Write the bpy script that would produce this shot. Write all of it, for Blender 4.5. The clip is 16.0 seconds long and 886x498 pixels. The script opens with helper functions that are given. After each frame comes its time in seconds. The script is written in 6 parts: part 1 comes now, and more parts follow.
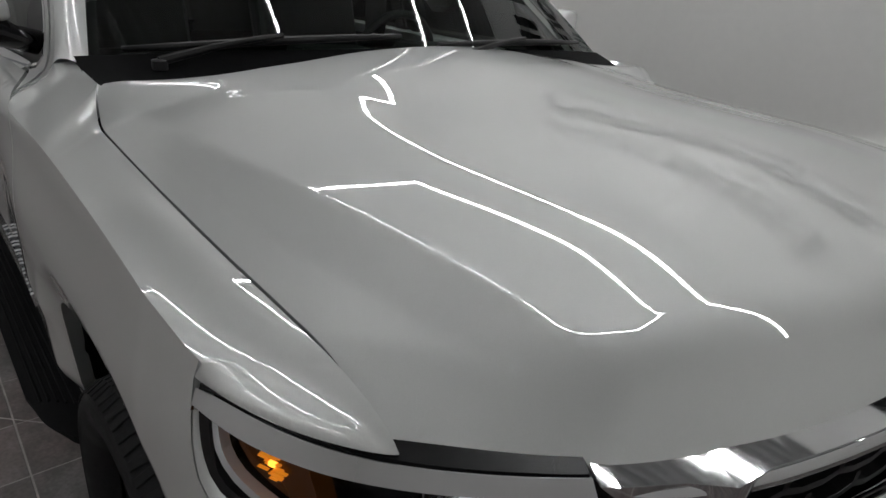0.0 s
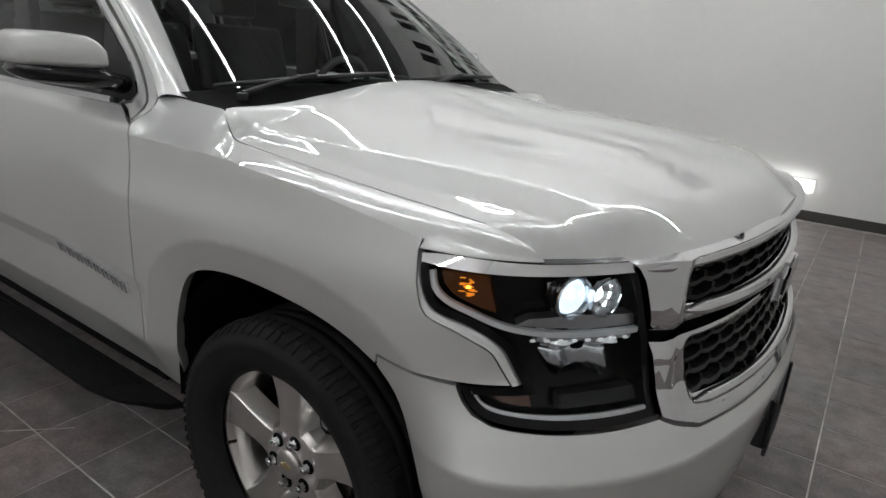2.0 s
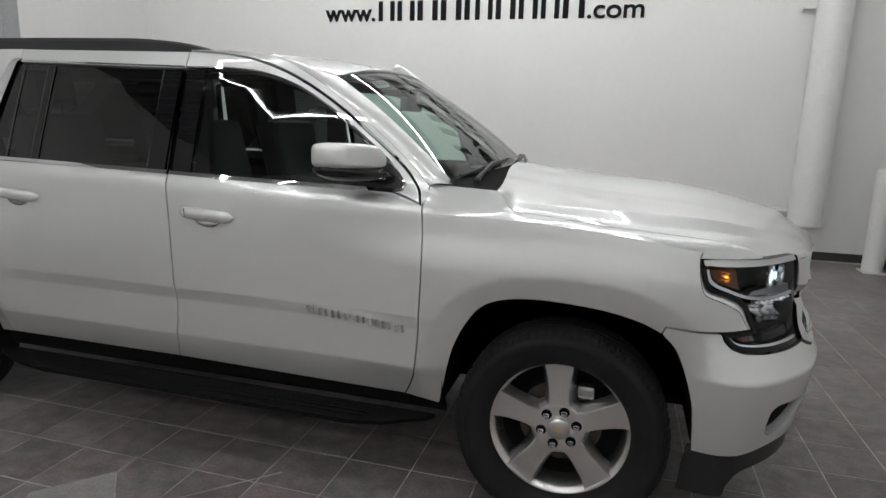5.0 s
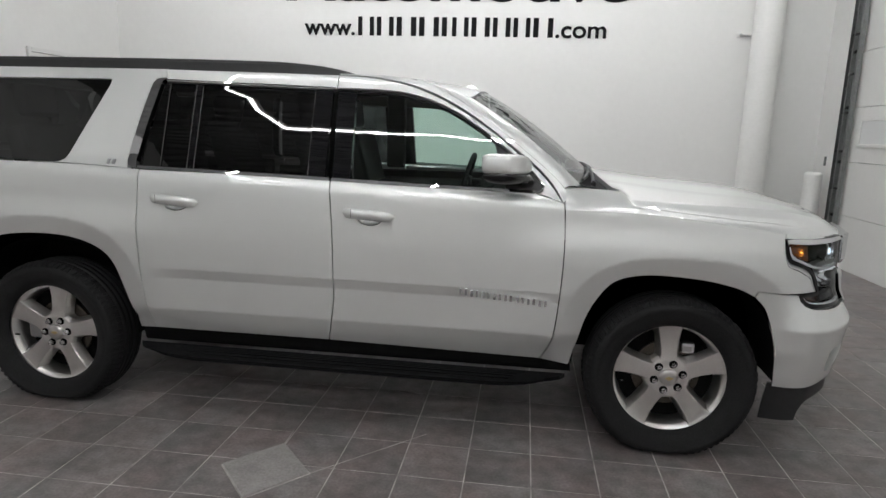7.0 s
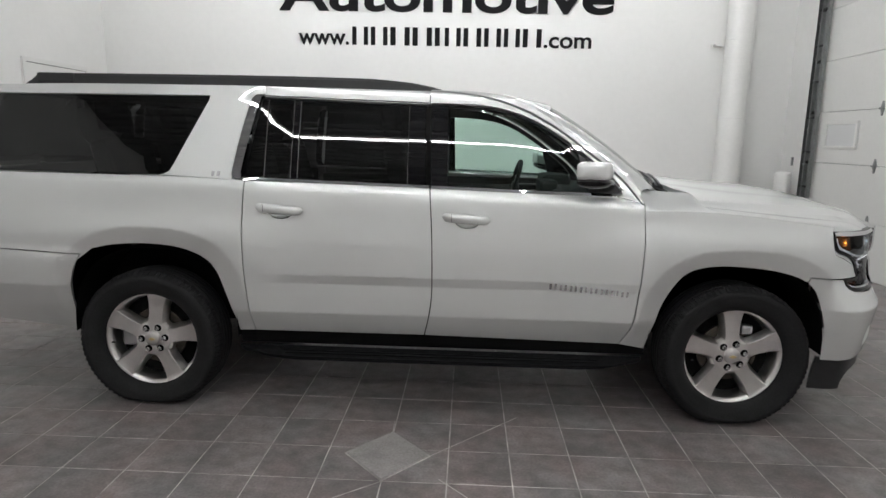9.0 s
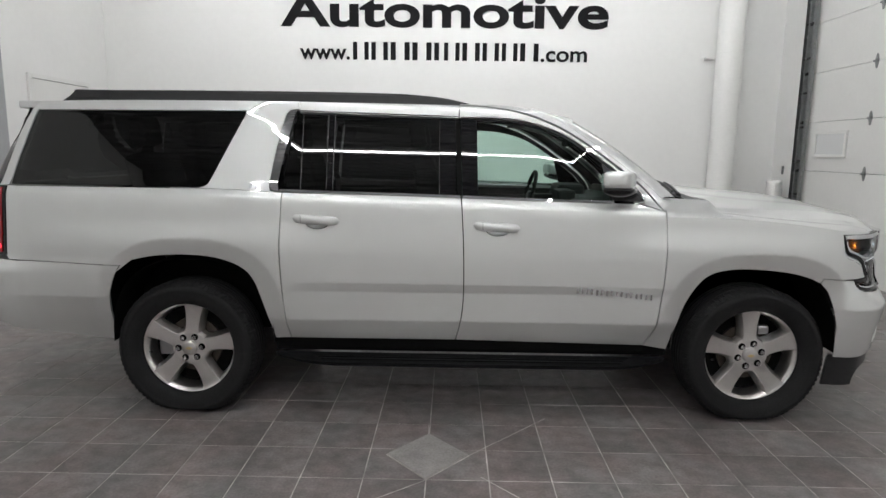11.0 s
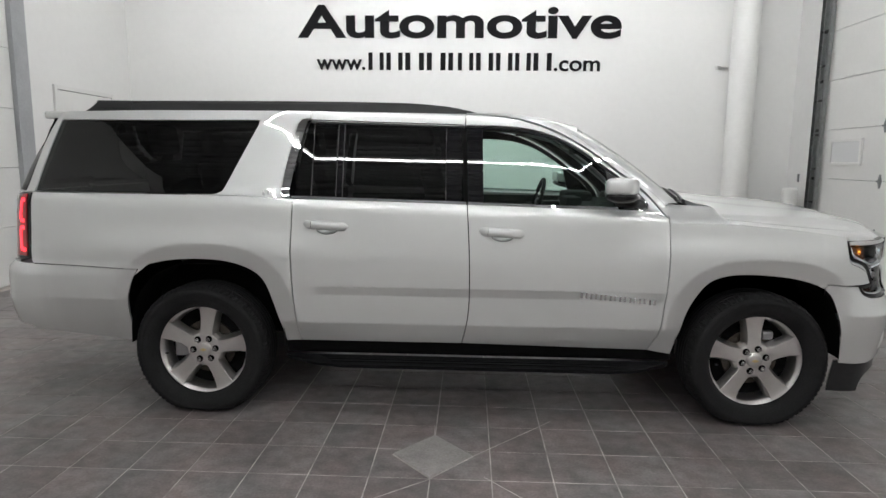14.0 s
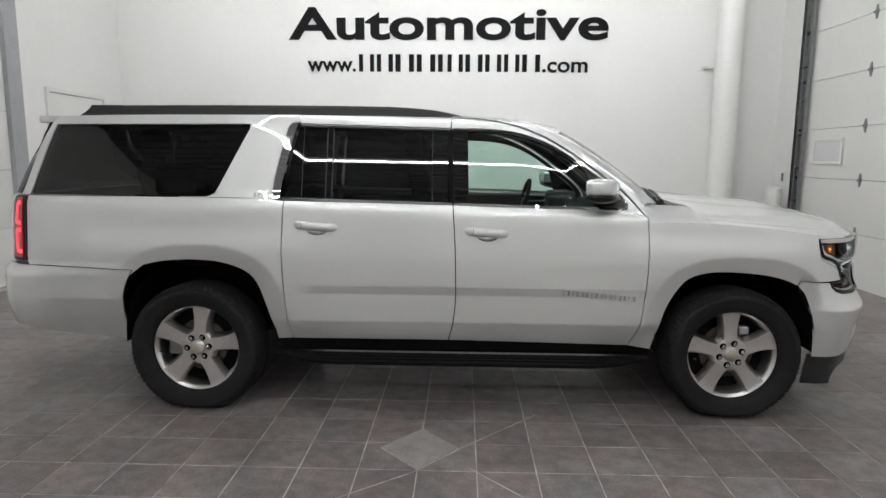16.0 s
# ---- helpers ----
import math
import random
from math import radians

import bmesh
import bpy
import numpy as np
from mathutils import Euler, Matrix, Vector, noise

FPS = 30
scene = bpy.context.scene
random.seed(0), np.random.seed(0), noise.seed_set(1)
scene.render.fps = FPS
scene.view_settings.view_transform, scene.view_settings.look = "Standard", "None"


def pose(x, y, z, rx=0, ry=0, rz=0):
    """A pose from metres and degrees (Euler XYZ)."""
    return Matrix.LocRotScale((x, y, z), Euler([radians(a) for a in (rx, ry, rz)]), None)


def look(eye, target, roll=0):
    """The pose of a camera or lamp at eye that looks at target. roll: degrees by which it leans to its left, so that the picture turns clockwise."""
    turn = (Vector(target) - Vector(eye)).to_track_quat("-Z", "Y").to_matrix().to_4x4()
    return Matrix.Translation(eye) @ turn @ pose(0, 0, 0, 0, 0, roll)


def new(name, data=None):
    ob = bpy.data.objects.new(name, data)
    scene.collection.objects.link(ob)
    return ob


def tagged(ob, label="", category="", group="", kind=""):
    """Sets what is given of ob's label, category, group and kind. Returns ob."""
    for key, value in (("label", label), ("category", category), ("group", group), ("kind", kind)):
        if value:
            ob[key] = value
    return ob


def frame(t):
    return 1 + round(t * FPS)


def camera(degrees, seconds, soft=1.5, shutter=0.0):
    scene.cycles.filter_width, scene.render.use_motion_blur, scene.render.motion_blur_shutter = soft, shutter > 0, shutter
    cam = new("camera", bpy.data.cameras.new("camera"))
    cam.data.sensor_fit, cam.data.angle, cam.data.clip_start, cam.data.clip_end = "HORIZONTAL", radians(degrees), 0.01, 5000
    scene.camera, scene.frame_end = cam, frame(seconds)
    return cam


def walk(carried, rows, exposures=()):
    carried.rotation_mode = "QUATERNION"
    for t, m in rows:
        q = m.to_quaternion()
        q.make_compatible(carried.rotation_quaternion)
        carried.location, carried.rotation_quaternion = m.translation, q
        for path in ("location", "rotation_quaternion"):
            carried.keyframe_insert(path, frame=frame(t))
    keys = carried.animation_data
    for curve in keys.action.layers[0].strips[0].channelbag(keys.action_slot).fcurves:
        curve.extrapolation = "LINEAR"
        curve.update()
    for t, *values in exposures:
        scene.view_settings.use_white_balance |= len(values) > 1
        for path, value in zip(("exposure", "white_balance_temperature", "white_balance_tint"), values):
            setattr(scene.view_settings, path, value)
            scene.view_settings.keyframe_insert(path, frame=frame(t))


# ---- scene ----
cam = camera(71.3, 16.0)
PATH = [
    (0, (0.98, -1.161, 1.501), (-0.388, 0.077, 0.731), 4.4),
    (0.5, (1.057, -1.317, 1.488), (-0.217, 0.039, 0.754), 4.4),
    (1, (1.097, -1.472, 1.497), (-0.06, 0.002, 0.797), 4.1),
    (1.5, (1.141, -1.695, 1.484), (0.04, -0.151, 0.849), 3.8),
    (2, (1.094, -1.878, 1.486), (0.021, -0.309, 0.864), 3.6),
    (2.5, (0.973, -2.106, 1.504), (-0.039, -0.483, 0.919), 3.4),
    (3, (0.915, -2.395, 1.538), (-0.021, -0.703, 1.028), 2.9),
    (3.5, (0.785, -2.618, 1.528), (-0.057, -0.865, 1.059), 3.0),
    (4, (0.539, -2.8, 1.531), (-0.164, -0.976, 1.109), 3.0),
    (4.2, (0.465, -2.878, 1.542), (-0.201, -1.038, 1.127), 2.6),
    (6.3, (-0.445, -3.739, 1.553), (-0.771, -1.803, 1.175), 2.0),
    (6.5, (-0.534, -3.822, 1.559), (-0.834, -1.88, 1.184), 2.0),
    (7, (-0.757, -3.939, 1.551), (-1.005, -1.989, 1.18), 1.8),
    (7.5, (-0.97, -4.056, 1.558), (-1.175, -2.101, 1.192), 1.6),
    (8, (-1.146, -4.224, 1.573), (-1.305, -2.263, 1.213), 1.4),
    (8.5, (-1.325, -4.31, 1.571), (-1.434, -2.345, 1.213), 1.3),
    (9, (-1.502, -4.303, 1.57), (-1.577, -2.336, 1.215), 1.2),
    (9.5, (-1.618, -4.342, 1.566), (-1.678, -2.374, 1.217), 1.0),
    (12, (-1.784, -4.465, 1.564), (-1.8, -2.487, 1.268), 0.7),
    (12.5, (-1.792, -4.467, 1.569), (-1.835, -2.489, 1.277), 0.7),
    (13, (-1.768, -4.479, 1.567), (-1.843, -2.501, 1.275), 0.6),
    (13.5, (-1.73, -4.493, 1.567), (-1.815, -2.516, 1.275), 0.6),
    (14, (-1.692, -4.53, 1.556), (-1.776, -2.553, 1.268), 0.6),
    (14.5, (-1.671, -4.601, 1.568), (-1.75, -2.623, 1.28), 0.5),
    (15, (-1.649, -4.673, 1.574), (-1.722, -2.696, 1.284), 0.5),
    (15.5, (-1.653, -4.68, 1.568), (-1.72, -2.702, 1.278), 0.4),
    (16, (-1.649, -4.639, 1.574), (-1.711, -2.661, 1.284), 0.4),
]
EXPOSURE = [(0, -0.84), (0.5, -0.88), (1.0, -0.88), (1.5, -0.55), (2.0, -0.24), (2.5, -0.12), (3.0, -0.09), (4.0, -0.09), (6.5, 0.10), (9.0, 0.22), (16.0, 0.25)]
walk(cam, [(t, look(eye, target, roll)) for t, eye, target, roll in PATH], EXPOSURE)

# ---------------------------------------------------------------- world and light
world = bpy.data.worlds.new("world")
scene.world = world
world.use_nodes = True
world.node_tree.nodes["Background"].inputs[0].default_value = (0.6, 0.63, 0.68, 1)
world.node_tree.nodes["Background"].inputs[1].default_value = 0.05
LAMP_POWER = 49.0


# ---------------------------------------------------------------- materials
def mat(name, color, rough=0.5, metal=0.0, coat=0.0, spec=0.5, emit=None, power=0.0, coat_rough=0.03):
    m = bpy.data.materials.new(name)
    m.use_nodes = True
    b = m.node_tree.nodes["Principled BSDF"]
    b.inputs["Base Color"].default_value = (*color, 1)
    b.inputs["Roughness"].default_value = rough
    b.inputs["Metallic"].default_value = metal
    b.inputs["Coat Weight"].default_value = coat
    b.inputs["Coat Roughness"].default_value = coat_rough
    b.inputs["Specular IOR Level"].default_value = spec
    if emit:
        b.inputs["Emission Color"].default_value = (*emit, 1)
        b.inputs["Emission Strength"].default_value = power
    return m


def grain(m, scale, amount, bump=0.0, bump_scale=None, rough=0.0, detail=4.0, dist=0.002):
    """Uneven colour at two scales, uneven gloss and a fine relief."""
    nt = m.node_tree
    b = nt.nodes["Principled BSDF"]
    base = tuple(b.inputs["Base Color"].default_value)
    co = nt.nodes.new("ShaderNodeTexCoord")
    n1 = nt.nodes.new("ShaderNodeTexNoise")
    n1.inputs["Scale"].default_value, n1.inputs["Detail"].default_value = scale, detail
    n2 = nt.nodes.new("ShaderNodeTexNoise")
    n2.inputs["Scale"].default_value, n2.inputs["Detail"].default_value = scale * 9, detail
    nt.links.new(co.outputs["Object"], n1.inputs["Vector"])
    nt.links.new(co.outputs["Object"], n2.inputs["Vector"])
    add = nt.nodes.new("ShaderNodeMath")
    add.operation = "ADD"
    nt.links.new(n1.outputs["Fac"], add.inputs[0])
    nt.links.new(n2.outputs["Fac"], add.inputs[1])
    ramp = nt.nodes.new("ShaderNodeMapRange")
    ramp.inputs["From Min"].default_value, ramp.inputs["From Max"].default_value = 0.7, 1.3
    ramp.inputs["To Min"].default_value, ramp.inputs["To Max"].default_value = 1 - amount, 1 + amount
    nt.links.new(add.outputs[0], ramp.inputs["Value"])
    mul = nt.nodes.new("ShaderNodeVectorMath")
    mul.operation = "SCALE"
    mul.inputs[0].default_value = base[:3]
    nt.links.new(ramp.outputs[0], mul.inputs["Scale"])
    nt.links.new(mul.outputs[0], b.inputs["Base Color"])
    if rough:
        r = nt.nodes.new("ShaderNodeMapRange")
        r0 = b.inputs["Roughness"].default_value
        r.inputs["From Min"].default_value, r.inputs["From Max"].default_value = 0.3, 0.7
        r.inputs["To Min"].default_value, r.inputs["To Max"].default_value = r0 - rough, r0 + rough
        nt.links.new(n1.outputs["Fac"], r.inputs["Value"])
        nt.links.new(r.outputs[0], b.inputs["Roughness"])
    if bump:
        n3 = nt.nodes.new("ShaderNodeTexNoise")
        n3.inputs["Scale"].default_value = bump_scale or scale * 20
        n3.inputs["Detail"].default_value = 3
        nt.links.new(co.outputs["Object"], n3.inputs["Vector"])
        bn = nt.nodes.new("ShaderNodeBump")
        bn.inputs["Strength"].default_value, bn.inputs["Distance"].default_value = bump, dist
        nt.links.new(n3.outputs["Fac"], bn.inputs["Height"])
        nt.links.new(bn.outputs[0], b.inputs["Normal"])
    return m


def glass(name, tint, ior=1.5, rough=0.0):
    """A thin pane: it tints what is behind it and mirrors by Fresnel."""
    m = bpy.data.materials.new(name)
    m.use_nodes = True
    nt = m.node_tree
    nt.nodes.clear()
    out = nt.nodes.new("ShaderNodeOutputMaterial")
    mix = nt.nodes.new("ShaderNodeMixShader")
    tr = nt.nodes.new("ShaderNodeBsdfTransparent")
    gl = nt.nodes.new("ShaderNodeBsdfGlossy")
    fr = nt.nodes.new("ShaderNodeFresnel")
    tr.inputs[0].default_value = (*tint, 1)
    gl.inputs["Roughness"].default_value = rough
    fr.inputs[0].default_value = ior
    nt.links.new(fr.outputs[0], mix.inputs[0])
    nt.links.new(tr.outputs[0], mix.inputs[1])
    nt.links.new(gl.outputs[0], mix.inputs[2])
    nt.links.new(mix.outputs[0], out.inputs[0])
    return m


PAINT = mat("silver_paint", (0.72, 0.73, 0.72), 0.50, 0.68, 1.0, 0.5, coat_rough=0.006)
PAINT.node_tree.nodes["Principled BSDF"].inputs["Coat IOR"].default_value = 2.2
grain(PAINT, 900.0, 0.05)
CHROME = mat("chrome", (0.66, 0.66, 0.67), 0.035, 1.0)
SATIN = grain(mat("satin_metal", (0.42, 0.42, 0.43), 0.28, 1.0), 6, 0.05)
BLACK = grain(mat("black_plastic", (0.014, 0.014, 0.015), 0.45), 40, 0.25, 0.15, 900)
GLOSSBLACK = mat("gloss_black", (0.005, 0.005, 0.006), 0.015)
# Near-black for gaps and recesses; their shade is put into the colour.
SHADEBLACK = mat("dark_void", (0.004, 0.004, 0.004), 0.9, spec=0.1)
RUBBER = grain(mat("tyre_rubber", (0.014, 0.014, 0.0145), 0.68, spec=0.16), 14, 0.3, 0.25, 260, 0.08)
ALLOY = grain(mat("machined_alloy", (0.72, 0.70, 0.685), 0.34, 1.0, 0.3), 30, 0.05, rough=0.04)
ALLOYPOL = grain(mat("polished_alloy", (0.68, 0.66, 0.645), 0.33, 1.0, 0.4), 20, 0.05)
STEEL = grain(mat("galvanised_steel", (0.28, 0.29, 0.29), 0.42, 1.0), 12, 0.2, rough=0.08)
DISC = grain(mat("brake_disc", (0.10, 0.088, 0.075), 0.4, 1.0), 20, 0.2)
GLASS_F = glass("front_glass", (0.72, 0.86, 0.80), 1.6)
GLASS_W = glass("windshield_glass", (0.72, 0.84, 0.78), 1.72)
GLASS_R = glass("privacy_glass", (0.055, 0.058, 0.058), 1.65)
LENS = glass("clear_lens", (0.95, 0.96, 0.97), 1.22)
# Lens and streaks carry some of the bulb's glow as emission of their own.
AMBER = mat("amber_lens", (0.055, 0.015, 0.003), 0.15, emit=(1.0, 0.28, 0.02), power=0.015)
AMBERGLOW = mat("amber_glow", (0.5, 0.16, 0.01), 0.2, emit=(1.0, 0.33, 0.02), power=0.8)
AMBERDARK = mat("amber_dark", (0.09, 0.020, 0.004), 0.12, coat=1.0)
WALLBAR = mat("bar_white", (0.9, 0.9, 0.9), 0.4, emit=(1.0, 0.985, 0.97), power=4.5)
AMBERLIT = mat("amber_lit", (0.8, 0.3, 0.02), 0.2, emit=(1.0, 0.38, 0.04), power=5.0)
REDLENS = mat("red_lens", (0.35, 0.008, 0.012), 0.1, coat=1.0)
REDLIT = mat("red_lit", (0.8, 0.02, 0.03), 0.25, emit=(1.0, 0.03, 0.05), power=2.0)
LEDLIT = mat("daytime_white", (0.9, 0.9, 0.9), 0.3, emit=(0.92, 0.97, 1.0), power=0.4)
TUBE = mat("tube_white", (0.9, 0.9, 0.9), 0.5, emit=(0.98, 0.99, 1.0), power=LAMP_POWER)
REFLECTOR = mat("reflector", (0.86, 0.88, 0.90), 0.16, 1.0)
SMOKE = mat("smoked_housing", (0.004, 0.004, 0.0045), 0.18, spec=0.25)
GUIDE = mat("pale_light_guide", (0.80, 0.81, 0.82), 0.2, coat=0.5)
COWL = grain(mat("cowl_plastic", (0.007, 0.007, 0.0075), 0.7, spec=0.07), 40, 0.25, 0.15, 900)
PROJECTOR = mat("projector_white", (0.80, 0.88, 0.95), 0.10, 0.9, emit=(0.75, 0.90, 1.0), power=1.35)
BULB = mat("bulb_white", (0.9, 0.9, 0.9), 0.3, emit=(0.9, 0.97, 1.0), power=14.0)
PAPER = grain(mat("paper", (0.62, 0.66, 0.62), 0.8), 20, 0.05)
GOLD = mat("gold_emblem", (0.75, 0.62, 0.34), 0.3, 0.9)
SEAT = grain(mat("black_leather", (0.02, 0.02, 0.021), 0.5), 30, 0.3, 0.2, 300)
CABIN = grain(mat("cabin_trim", (0.035, 0.034, 0.033), 0.65), 20, 0.2)
HEADLINER = grain(mat("headliner", (0.30, 0.29, 0.28), 0.95), 30, 0.08)

WALL = grain(mat("white_wall_paint", (0.80, 0.80, 0.785), 0.55), 1.3, 0.018, 0.12, 90, 0.05)
CEIL = grain(mat("ceiling_deck", (0.25, 0.25, 0.25), 0.6), 1.3, 0.05)
LETTER = grain(mat("letter_black", (0.010, 0.010, 0.011), 0.75, spec=0.12), 5, 0.1)
BASEB = grain(mat("baseboard_grey", (0.045, 0.043, 0.042), 0.45), 6, 0.15)
DUCT = grain(mat("white_duct", (0.80, 0.80, 0.78), 0.4), 3, 0.03, 0.08, 30)
DOORWHITE = grain(mat("white_steel_door", (0.76, 0.76, 0.74), 0.42), 3, 0.02, 0.2, 25, 0.05)
GREYJAMB = grain(mat("grey_jamb", (0.36, 0.37, 0.38), 0.5), 5, 0.08)
WINDOWFROST = mat("frosted_pane", (0.72, 0.73, 0.73), 0.25)
GROUT = grain(mat("grout", (0.50, 0.465, 0.44), 0.85), 0.9, 0.6)


def tile_material():
    """Stoneware with cloudy stains that run on over the joints, fine grain and a tone of its own for each tile."""
    m = mat("floor_tile", (0.20, 0.175, 0.171), 0.34, spec=0.27)
    nt = m.node_tree
    b = nt.nodes["Principled BSDF"]
    geo = nt.nodes.new("ShaderNodeNewGeometry")

    def noise(scale, detail):
        n = nt.nodes.new("ShaderNodeTexNoise")
        n.inputs["Scale"].default_value, n.inputs["Detail"].default_value = scale, detail
        nt.links.new(geo.outputs["Position"], n.inputs["Vector"])
        return n.outputs["Fac"]

    def span(src, lo, hi, f0=0.25, f1=0.75):
        r = nt.nodes.new("ShaderNodeMapRange")
        for k, v in (("From Min", f0), ("From Max", f1), ("To Min", lo), ("To Max", hi)):
            r.inputs[k].default_value = v
        nt.links.new(src, r.inputs["Value"])
        return r.outputs[0]

    def times(p, q):
        k = nt.nodes.new("ShaderNodeMath")
        k.operation = "MULTIPLY"
        nt.links.new(p, k.inputs[0])
        nt.links.new(q, k.inputs[1])
        return k.outputs[0]

    info = nt.nodes.new("ShaderNodeObjectInfo")
    cloud, stain, speck = noise(1.7, 3), noise(11.0, 4), noise(75.0, 3)
    tone = times(times(span(cloud, 0.76, 1.24), span(stain, 0.68, 1.32)), times(span(info.outputs["Random"], 0.86, 1.14, 0.0, 1.0), span(speck, 0.80, 1.20)))
    mixc = nt.nodes.new("ShaderNodeMix")
    mixc.data_type = "RGBA"
    mixc.inputs[6].default_value = (0.207, 0.172, 0.167, 1)
    mixc.inputs[7].default_value = (0.191, 0.179, 0.177, 1)
    nt.links.new(span(noise(3.1, 2), 0.0, 1.0, 0.35, 0.65), mixc.inputs[0])
    sc = nt.nodes.new("ShaderNodeVectorMath")
    sc.operation = "SCALE"
    nt.links.new(mixc.outputs[2], sc.inputs[0])
    nt.links.new(tone, sc.inputs["Scale"])
    nt.links.new(sc.outputs[0], b.inputs["Base Color"])
    nt.links.new(span(stain, 0.31, 0.39), b.inputs["Roughness"])
    bump = nt.nodes.new("ShaderNodeBump")
    bump.inputs["Strength"].default_value, bump.inputs["Distance"].default_value = 0.25, 0.001
    nt.links.new(speck, bump.inputs["Height"])
    nt.links.new(bump.outputs[0], b.inputs["Normal"])
    return m


TILE = tile_material()


# ---------------------------------------------------------------- mesh helpers
def link(name, bm, material, parent=None, label="", smooth=False):
    me = bpy.data.meshes.new(name)
    bm.to_mesh(me)
    bm.free()
    me.materials.append(material)
    if smooth:
        me.shade_smooth()
    ob = new(name, me)
    if parent:
        ob.parent = parent
    return tagged(ob, label)


def part(name, bm, material, parent, label="", smooth=False):
    return link(name, bm, material, parent, label, smooth)


def box(x0, x1, y0, y1, z0, z1, bevel=0.0, seg=1):
    bm = bmesh.new()
    bmesh.ops.create_cube(bm, size=1)
    for v in bm.verts:
        v.co = Vector((x0 + (v.co.x + 0.5) * (x1 - x0), y0 + (v.co.y + 0.5) * (y1 - y0), z0 + (v.co.z + 0.5) * (z1 - z0)))
    if bevel:
        bmesh.ops.bevel(bm, geom=bm.edges[:], offset=bevel, segments=seg, affect="EDGES", profile=0.6)
    return bm


def cyl(r, h, m, n=32, r2=None, bevel=0.0):
    """A cylinder along local z from 0 to h, put by the matrix m."""
    bm = bmesh.new()
    bmesh.ops.create_cone(bm, cap_ends=True, segments=n, radius1=r, radius2=r if r2 is None else r2, depth=h, matrix=Matrix.Translation((0, 0, h / 2)))
    if bevel:
        rim = [e for e in bm.edges if len(e.link_faces) == 2 and abs(e.verts[0].co.z - e.verts[1].co.z) < 1e-6]
        bmesh.ops.bevel(bm, geom=rim, offset=bevel, segments=3, affect="EDGES", profile=0.5)
    bm.transform(m)
    return bm


def lathe(profile, n=64, axis="Y", m=None):
    """Turns (radius, offset) pairs round the y axis."""
    bm = bmesh.new()
    rings = []
    for r, o in profile:
        rings.append([bm.verts.new((r * math.cos(2 * math.pi * k / n), o, r * math.sin(2 * math.pi * k / n))) for k in range(n)])
    for a, b in zip(rings, rings[1:]):
        for k in range(n):
            bm.faces.new((a[k], a[(k + 1) % n], b[(k + 1) % n], b[k]))
    bmesh.ops.recalc_face_normals(bm, faces=bm.faces[:])
    if m:
        bm.transform(m)
    return bm


def tube(points, r, n=10, flat=1.0, closed=False):
    """A round bar along a line of points; flat squeezes it in height."""
    bm = bmesh.new()
    pts = [Vector(p) for p in points]
    rings = []
    for i, p in enumerate(pts):
        a, b = pts[max(i - 1, 0)], pts[min(i + 1, len(pts) - 1)]
        d = (b - a).normalized()
        up = Vector((0, 0, 1)) if abs(d.z) < 0.9 else Vector((1, 0, 0))
        sx = d.cross(up).normalized()
        sy = sx.cross(d)
        rr = r[i] if isinstance(r, (list, tuple)) else r
        rings.append([bm.verts.new(p + sx * rr * math.cos(2 * math.pi * k / n) + sy * rr * flat * math.sin(2 * math.pi * k / n)) for k in range(n)])
    for a, b in zip(rings, rings[1:]):
        for k in range(n):
            bm.faces.new((a[k], a[(k + 1) % n], b[(k + 1) % n], b[k]))
    bm.faces.new(rings[0][::-1])
    bm.faces.new(rings[-1])
    bmesh.ops.recalc_face_normals(bm, faces=bm.faces[:])
    return bm


def prism(poly, depth, m):
    """A flat outline (x, y) raised by depth, put by m."""
    bm = bmesh.new()
    lo = [bm.verts.new((x, y, 0)) for x, y in poly]
    hi = [bm.verts.new((x, y, depth)) for x, y in poly]
    n = len(poly)
    bm.faces.new(lo[::-1])
    bm.faces.new(hi)
    for k in range(n):
        bm.faces.new((lo[k], lo[(k + 1) % n], hi[(k + 1) % n], hi[k]))
    bmesh.ops.recalc_face_normals(bm, faces=bm.faces[:])
    bm.transform(m)
    return bm


def merge(*bms):
    out = bmesh.new()
    for b in bms:
        me = bpy.data.meshes.new("tmp")
        b.to_mesh(me)
        b.free()
        out.from_mesh(me)
        bpy.data.meshes.remove(me)
    return out


def interp(x, xs, ys):
    """A smooth curve through a few stations (monotone cubic)."""
    if x <= xs[0]:
        return ys[0]
    if x >= xs[-1]:
        return ys[-1]
    i = 0
    while x > xs[i + 1]:
        i += 1
    n = len(xs)

    def slope(k):
        if k == 0 or k == n - 1:
            j = min(k, n - 2)
            return (ys[j + 1] - ys[j]) / (xs[j + 1] - xs[j])
        a = (ys[k] - ys[k - 1]) / (xs[k] - xs[k - 1])
        b = (ys[k + 1] - ys[k]) / (xs[k + 1] - xs[k])
        return 0.0 if a * b <= 0 else 2 * a * b / (a + b)
    h = xs[i + 1] - xs[i]
    t = (x - xs[i]) / h
    m0, m1 = slope(i) * h, slope(i + 1) * h
    return (2 * t ** 3 - 3 * t ** 2 + 1) * ys[i] + (t ** 3 - 2 * t ** 2 + t) * m0 + (-2 * t ** 3 + 3 * t ** 2) * ys[i + 1] + (t ** 3 - t ** 2) * m1


SPLINES = {}


